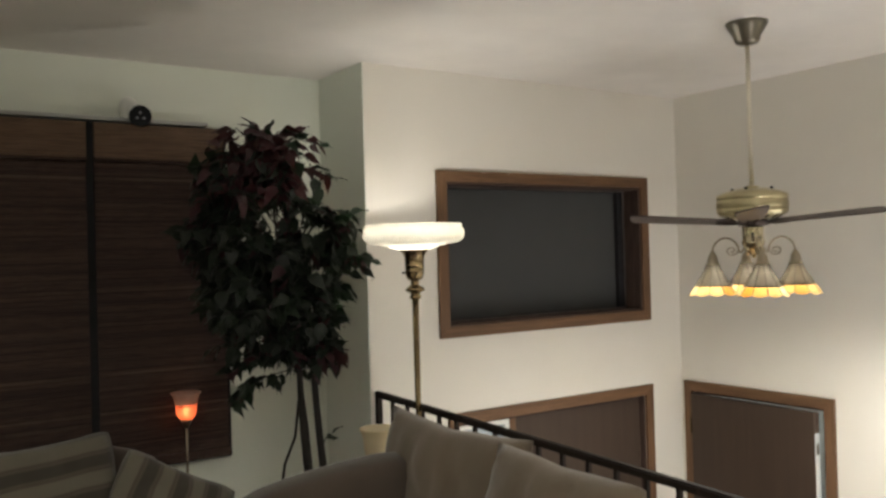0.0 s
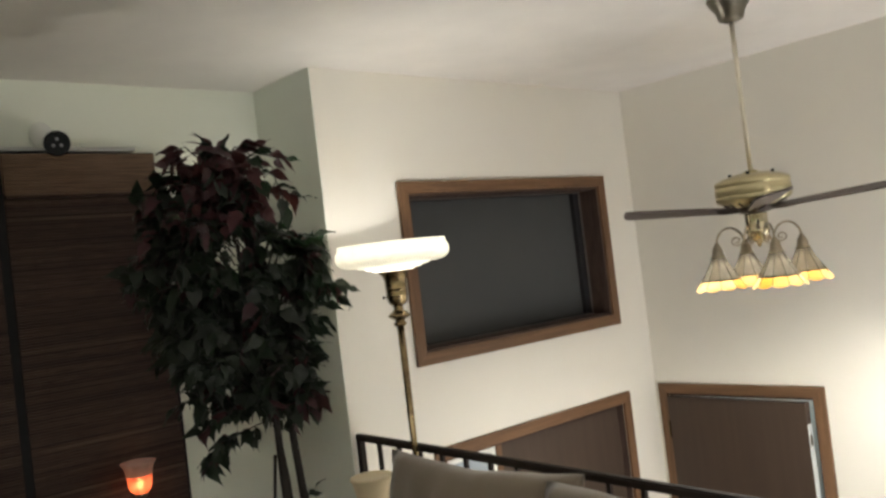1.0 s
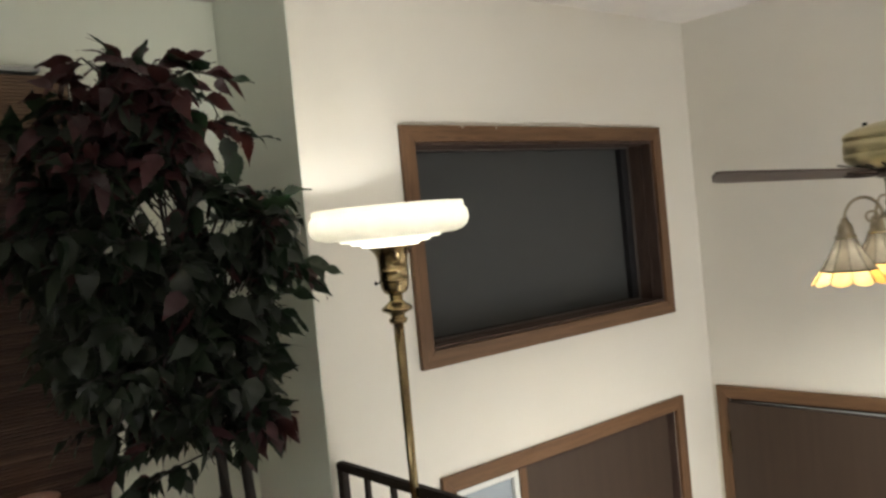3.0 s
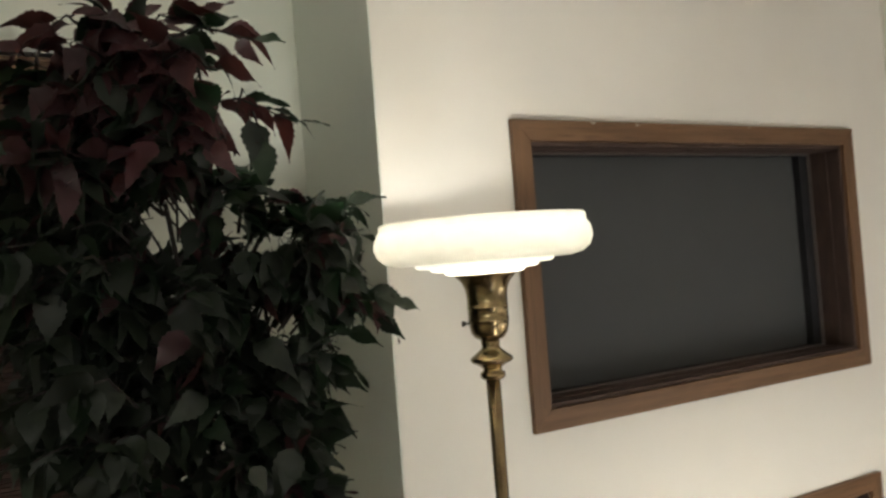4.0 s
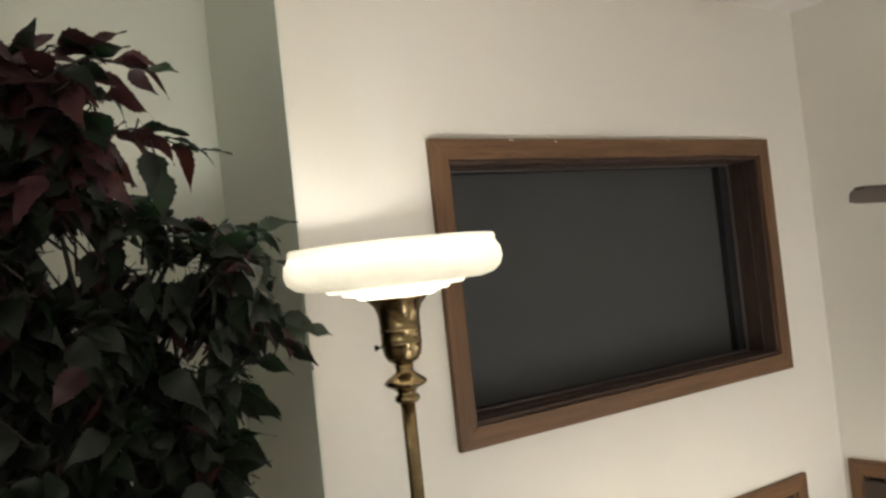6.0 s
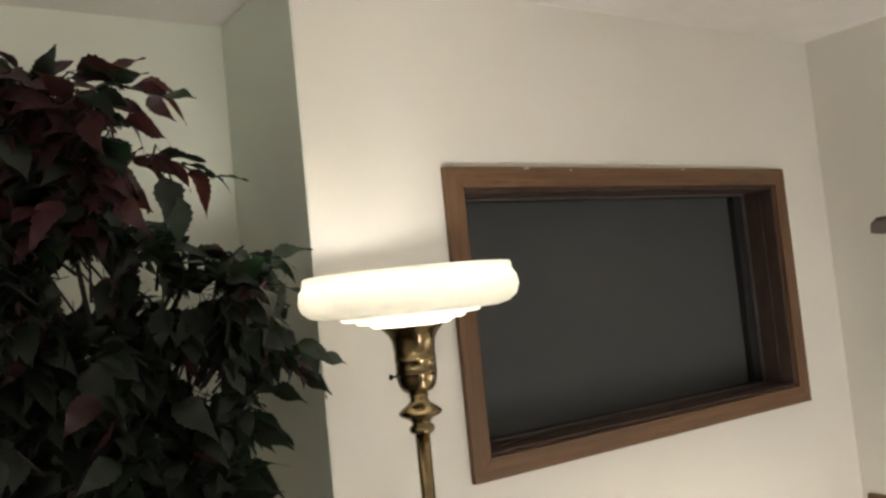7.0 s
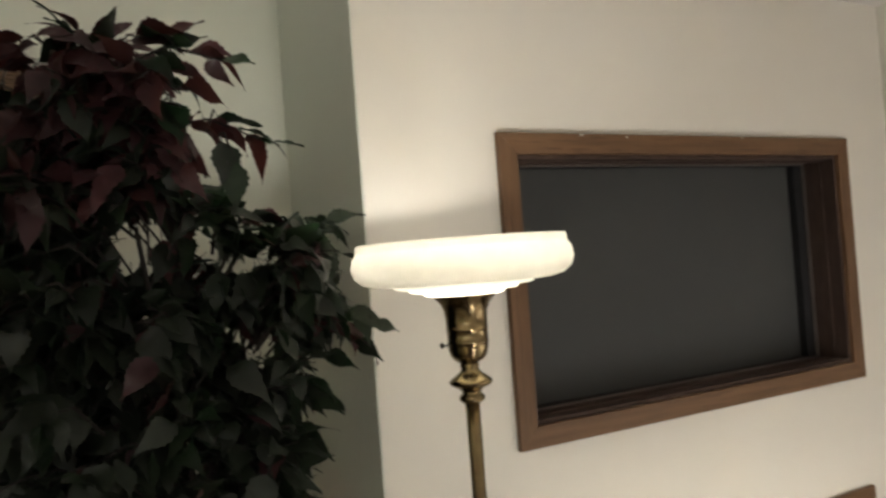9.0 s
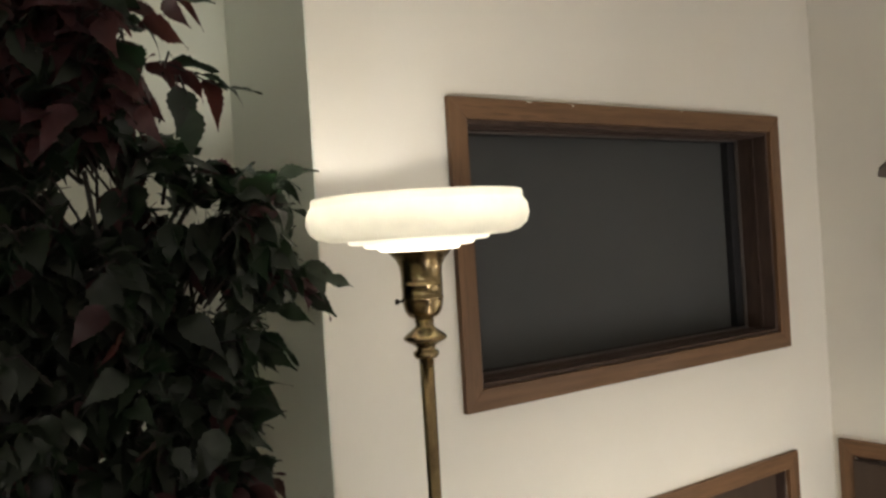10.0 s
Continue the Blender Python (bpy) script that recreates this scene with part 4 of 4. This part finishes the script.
tree = tagged(empty("artificial_tree", (TX, TY, 0)), "tall silk ficus tree with dark green and burgundy leaves", "plant")
part("pot", lathe([(0.0, 0.0), (0.10, 0.0), (0.115, 0.02), (0.14, 0.24), (0.15, 0.26), (0.15, 0.28), (0.135, 0.28), (0.13, 0.25), (0.0, 0.25)], 36), M_TABLE, tree, "dark round pot", True)


def wander(p0, p1, n, amp, seed):
    out = []
    for i in range(n + 1):
        s = i / n
        p = Vector(p0).lerp(Vector(p1), s)
        out.append(p + amp * math.sin(math.pi * s) * noise.noise_vector(Vector((seed * 3.1, s * 2.6, 0.7 * seed))))
    return out


STEMS = [((0.02, 0.0, 0.25), (-0.22, -0.25, 1.95), 0.018), ((0.08, -0.01, 0.25), (-0.12, -0.18, 1.68), 0.020), ((0.05, 0.03, 0.25), (-0.26, -0.26, 1.75), 0.010),
         ((0.06, 0.03, 0.25), (-0.06, -0.14, 1.60), 0.009)]
stems = []
for k, (p0, p1, r) in enumerate(STEMS):
    pts = wander(p0, p1, 14, 0.04, k + 1)
    stems.append(pts)
    part("trunk", tube(pts, [r * (1 - 0.6 * i / 14) for i in range(15)], 9), M_BARK, tree, smooth=True)
part("side_stem", tube([(-0.10, -0.02, 0.25), (-0.145, -0.02, 0.42), (-0.160, -0.02, 0.60), (-0.140, -0.02, 0.72), (-0.090, -0.02, 0.83), (-0.070, -0.02, 0.98)], 0.006, 6), M_BARK, tree, smooth=True)

# crown: centre and half-sizes of the leafy masses, relative to the base: x, y, z, rx, ry, rz, twigs, share of burgundy leaves
MASSES = [
    (-0.34, -0.28, 1.97, 0.14, 0.16, 0.09, 46, 0.72),
    (-0.25, -0.30, 1.94, 0.07, 0.12, 0.09, 24, 0.78),
    (-0.46, -0.22, 1.84, 0.10, 0.17, 0.12, 40, 0.35),
    (-0.29, -0.26, 1.84, 0.09, 0.15, 0.08, 30, 0.55),
    (-0.45, -0.20, 1.64, 0.13, 0.20, 0.15, 58, 0.05),
    (-0.34, -0.18, 1.74, 0.11, 0.15, 0.06, 22, 0.15),
    (-0.26, -0.20, 1.58, 0.12, 0.18, 0.10, 44, 0.04),
    (-0.16, -0.25, 1.765, 0.05, 0.10, 0.04, 16, 0.25),
    (-0.01, -0.22, 1.685, 0.12, 0.13, 0.055, 56, 0.08),
    (0.06, -0.19, 1.60, 0.10, 0.11, 0.06, 34, 0.03),
    (-0.045, -0.20, 1.51, 0.10, 0.14, 0.10, 34, 0.04),
    (-0.41, -0.17, 1.42, 0.15, 0.20, 0.13, 56, 0.02),
    (-0.20, -0.16, 1.38, 0.15, 0.18, 0.14, 50, 0.02),
    (-0.055, -0.17, 1.35, 0.08, 0.13, 0.12, 32, 0.03),
    (0.00, -0.17, 1.22, 0.05, 0.08, 0.07, 14, 0.35),
    (-0.30, -0.14, 1.24, 0.17, 0.15, 0.06, 17, 0.15),
    (-0.13, -0.14, 1.20, 0.11, 0.12, 0.06, 10, 0.12),
]
# gaps that run right through the crown: a place in it, half-width, and the way they run
SHALLOW, STEEP = Vector((0.21, 0.97, 0.02)).normalized(), Vector((0.44, 0.90, 0.03)).normalized()
SLANT, FALLING = Vector((0.30, 0.95, 0.0)).normalized(), Vector((0.40, 0.90, -0.14)).normalized()
GAPS = [(Vector(c), r, d) for c, r, d in (
    ((-0.262, -0.24, 1.723), 0.044, SHALLOW), ((-0.215, -0.24, 1.745), 0.029, SHALLOW), ((-0.030, -0.24, 1.684), 0.040, SLANT), ((-0.098, -0.24, 1.668), 0.036, SLANT), ((-0.147, -0.24, 1.724), 0.030, SLANT),
    ((-0.063, -0.24, 1.528), 0.044, SLANT), ((-0.050, -0.24, 1.820), 0.039, SHALLOW), ((0.060, -0.24, 1.815), 0.065, SHALLOW), ((-0.195, -0.24, 1.363), 0.021, SHALLOW),
    ((0.030, -0.24, 1.460), 0.018, SLANT), ((0.138, -0.24, 1.440), 0.044, FALLING), ((0.138, -0.24, 1.362), 0.046, FALLING), ((0.118, -0.24, 1.292), 0.042, FALLING), ((-0.120, -0.24, 1.420), 0.016, SHALLOW), ((-0.150, -0.24, 1.930), 0.018, SHALLOW),
    ((-0.324, -0.24, 1.698), 0.021, STEEP), ((-0.261, -0.24, 1.662), 0.028, STEEP), ((-0.119, -0.24, 1.668), 0.023, STEEP), ((-0.118, -0.24, 1.503), 0.021, STEEP),
    ((-0.104, -0.24, 1.370), 0.021, STEEP), ((-0.333, -0.24, 1.250), 0.025, STEEP), ((-0.373, -0.24, 2.020), 0.021, STEEP), ((-0.090, -0.24, 1.300), 0.016, STEEP))]
LAMP_AXIS = Vector((LAMP_X - TX, LAMP_Y - TY))


def clear_of(p):
    """Whether a leaf at p stays out of the gaps and off the lamp's bowl."""
    if 1.57 < p.z < 1.76 and (p.xy - LAMP_AXIS).length < 0.245:
        return False
    return all(((p - c) - d * (p - c).dot(d)).length > r for c, r, d in GAPS)


leaf_places = []
twigs = bmesh.new()


def twig(base, tip, leaves, red, droop=(-1.4, 0.25), spread=1.0, start=0.25):
    pts = [base, base.lerp(tip, 0.5) + Vector((0, 0, 0.03)), tip]
    if clear_of(pts[1]):
        tube(pts, [0.0030, 0.0022, 0.0012], 4, twigs)
    for j in range(leaves):
        s = start + (1 - start) * (j + 0.5) / leaves
        p = pts[0].lerp(pts[1], s * 2) if s < 0.5 else pts[1].lerp(pts[2], s * 2 - 1)
        out = (tip - base).normalized()
        d = out * rt.uniform(0.1, 0.8) / spread + spread * Vector((rt.uniform(-1, 1), rt.uniform(-1, 1), rt.uniform(*droop)))
        d, size, dark = d.normalized(), rt.uniform(0.65, 1.2), rt.random() < red
        if clear_of(p + d * 0.045 * size) and clear_of(p + d * 0.085 * size):
            leaf_places.append((p, d, size, dark))


for cx, cy, cz, rx, ry, rz, n, red in MASSES:
    c = Vector((cx, cy, cz))
    for i in range(n):
        while True:
            v = Vector((rt.uniform(-1, 1), rt.uniform(-1, 1), rt.uniform(-1, 1)))
            if 0.30 < v.length < 1:
                break
        tip = c + Vector((v.x * rx, v.y * ry, v.z * rz))
        line = rt.choice(stems)
        at = min(line, key=lambda q: abs(q.z - (tip.z - 0.12)))
        base = tip + (at - tip).normalized() * min(0.12, 0.8 * (at - tip).length)
        if rt.random() < 0.06:
            tube([at, at.lerp(tip, 0.3) + Vector((0, 0, 0.02)), base], [0.004, 0.0035, 0.003], 4, twigs)
        twig(base, tip, rt.randint(5, 8), red)
# long loose sprays that stand out from the crown
SPRAYS = [
    ((-0.30, -0.36, 1.98), (-0.150, -0.43, 1.99), 8, 0.3), ((-0.28, -0.38, 1.96), (-0.22, -0.43, 1.935), 5, 0.4), ((-0.31, -0.32, 2.00), (-0.225, -0.36, 2.03), 6, 0.95),
    ((-0.32, -0.30, 1.99), (-0.33, -0.30, 2.02), 3, 0.5), ((-0.36, -0.25, 2.03), (-0.42, -0.22, 2.04), 3, 0.5), ((-0.25, -0.34, 1.895), (-0.055, -0.36, 1.872), 9, 0.3),
    ((-0.16, -0.36, 1.89), (-0.135, -0.36, 1.905), 1, 1.0), ((-0.15, -0.36, 1.88), (-0.120, -0.37, 1.840), 3, 0.0), ((-0.25, -0.34, 1.91), (-0.21, -0.36, 1.83), 6, 0.85),
    ((-0.12, -0.24, 1.735), (0.05, -0.20, 1.750), 13, 0.15), ((-0.04, -0.20, 1.735), (0.15, -0.10, 1.740), 14, 0.0), ((0.00, -0.18, 1.70), (0.14, -0.12, 1.69), 10, 0.0),
    ((0.05, -0.20, 1.60), (0.150, -0.26, 1.55), 9, 0.1), ((0.04, -0.22, 1.57), (0.120, -0.24, 1.52), 7, 0.3), ((-0.03, -0.20, 1.45), (0.035, -0.20, 1.42), 5, 0.05),
    ((-0.03, -0.20, 1.37), (0.03, -0.20, 1.32), 6, 0.05), ((-0.04, -0.16, 1.25), (0.05, -0.14, 1.18), 7, 0.5), ((-0.02, -0.16, 1.21), (0.04, -0.15, 1.13), 6, 0.45),
    ((-0.14, -0.10, 1.12), (-0.40, -0.16, 1.03), 24, 0.25), ((-0.20, -0.12, 1.10), (-0.36, -0.15, 1.06), 12, 0.1), ((-0.16, -0.12, 1.17), (-0.40, -0.16, 1.15), 14, 0.2), ((0.03, -0.02, 0.76), (0.07, -0.02, 0.80), 2, 0.0),
]
for p0, p1, n, red in SPRAYS:
    twig(Vector(p0), Vector(p1), n, red, (-0.50, 0.25), 0.6, 0.15)
for p0, p1 in (((-0.330, -0.30, 1.99), (-0.350, -0.30, 2.018)), ((-0.300, -0.30, 1.98), (-0.308, -0.30, 2.005))):
    twig(Vector(p0), Vector(p1), 2, 0.7, (0.5, 0.9), 0.5, 0.5)
tagged(part("twig", twigs, M_BARK, tree), kind="stuff")


def leaf_mesh(bend, width, twist):
    bm = bmesh.new()
    rows = []
    L = 0.078
    outline = ((0.0, 0.05), (0.06, 0.45), (0.16, 0.84), (0.30, 1.0), (0.45, 0.93), (0.60, 0.72), (0.74, 0.44), (0.87, 0.17), (1.0, 0.01))
    steps = 15
    for i in range(steps + 1):
        s = i / steps
        lo, hi = next((p, q) for p, q in zip(outline, outline[1:]) if s <= q[0] + 1e-9)
        w = lo[1] + (hi[1] - lo[1]) * (s - lo[0]) / (hi[0] - lo[0])
        if 1 < i < steps:
            w *= 1.05 if i % 2 else 0.90
        x, z = L * s * (1 - 0.25 * bend * s), -bend * L * s * s
        lift, roll = 0.20 * w * width, twist * s
        wave = 0.14 * width * math.sin(9 * s + 5 * twist)
        rows.append([bm.verts.new((x, -w * width * math.cos(roll), z + lift + wave - w * width * math.sin(roll))), bm.verts.new((x, 0.002 * math.sin(5 * s), z)),
                     bm.verts.new((x, w * width * math.cos(roll), z + lift - wave + w * width * math.sin(roll)))])
    for a, b in zip(rows, rows[1:]):
        for j in range(2):
            bm.faces.new((a[j], b[j], b[j + 1], a[j + 1]))
    tube([(-0.016, 0, 0.002), (0, 0, 0)], 0.0009, 3, bm)
    return bm


def leaf_matrix(p, d, size, spin):
    return Matrix.Translation(p) @ d.to_track_quat("X", "Z").to_matrix().to_4x4() @ pose(0.012, 0, 0, spin) @ Matrix.Diagonal((size, size, size, 1))


kinds = []
for k, (bend, width, twist) in enumerate(((0.10, 0.023, 0.0), (0.40, 0.0245, 0.4), (0.22, 0.0205, -0.35), (0.75, 0.0235, 0.2), (0.50, 0.0215, -0.5))):
    pair = []
    for material in (M_LEAF, M_LEAF_RED):
        bm = leaf_mesh(bend, width, twist)
        me = bpy.data.meshes.new("leaf")
        bm.to_mesh(me)
        bm.free()
        me.materials.append(material)
        for p in me.polygons:
            p.use_smooth = True
        pair.append(me)
    kinds.append(pair)

# leaves on the room side of the crown are objects of their own
order = sorted(range(len(leaf_places)), key=lambda i: leaf_places[i][0].y * 0.83 - leaf_places[i][0].x * 0.35)
single = set(order[:300])
joined = {False: ([], []), True: ([], [])}
for i, (p, d, size, red) in enumerate(leaf_places):
    m = leaf_matrix(p, d, size, rt.uniform(-50, 50))
    me = kinds[i % 5][1 if red else 0]
    if i in single:
        o = new("leaf", me)
        o.parent = tree
        o.matrix_basis = m
    else:
        vs, fs = joined[red]
        k = len(vs)
        vs += [m @ v.co for v in me.vertices]
        fs += [[k + j for j in f.vertices] for f in me.polygons]
for red, (vs, fs) in joined.items():
    me = bpy.data.meshes.new("foliage")
    me.from_pydata(vs, [], fs)
    me.materials.append(M_LEAF_RED if red else M_LEAF)
    for p in me.polygons:
        p.use_smooth = True
    o = new("foliage", me)
    o.parent = tree
    tagged(o, "burgundy inner leaves" if red else "dark green inner leaves", kind="stuff")
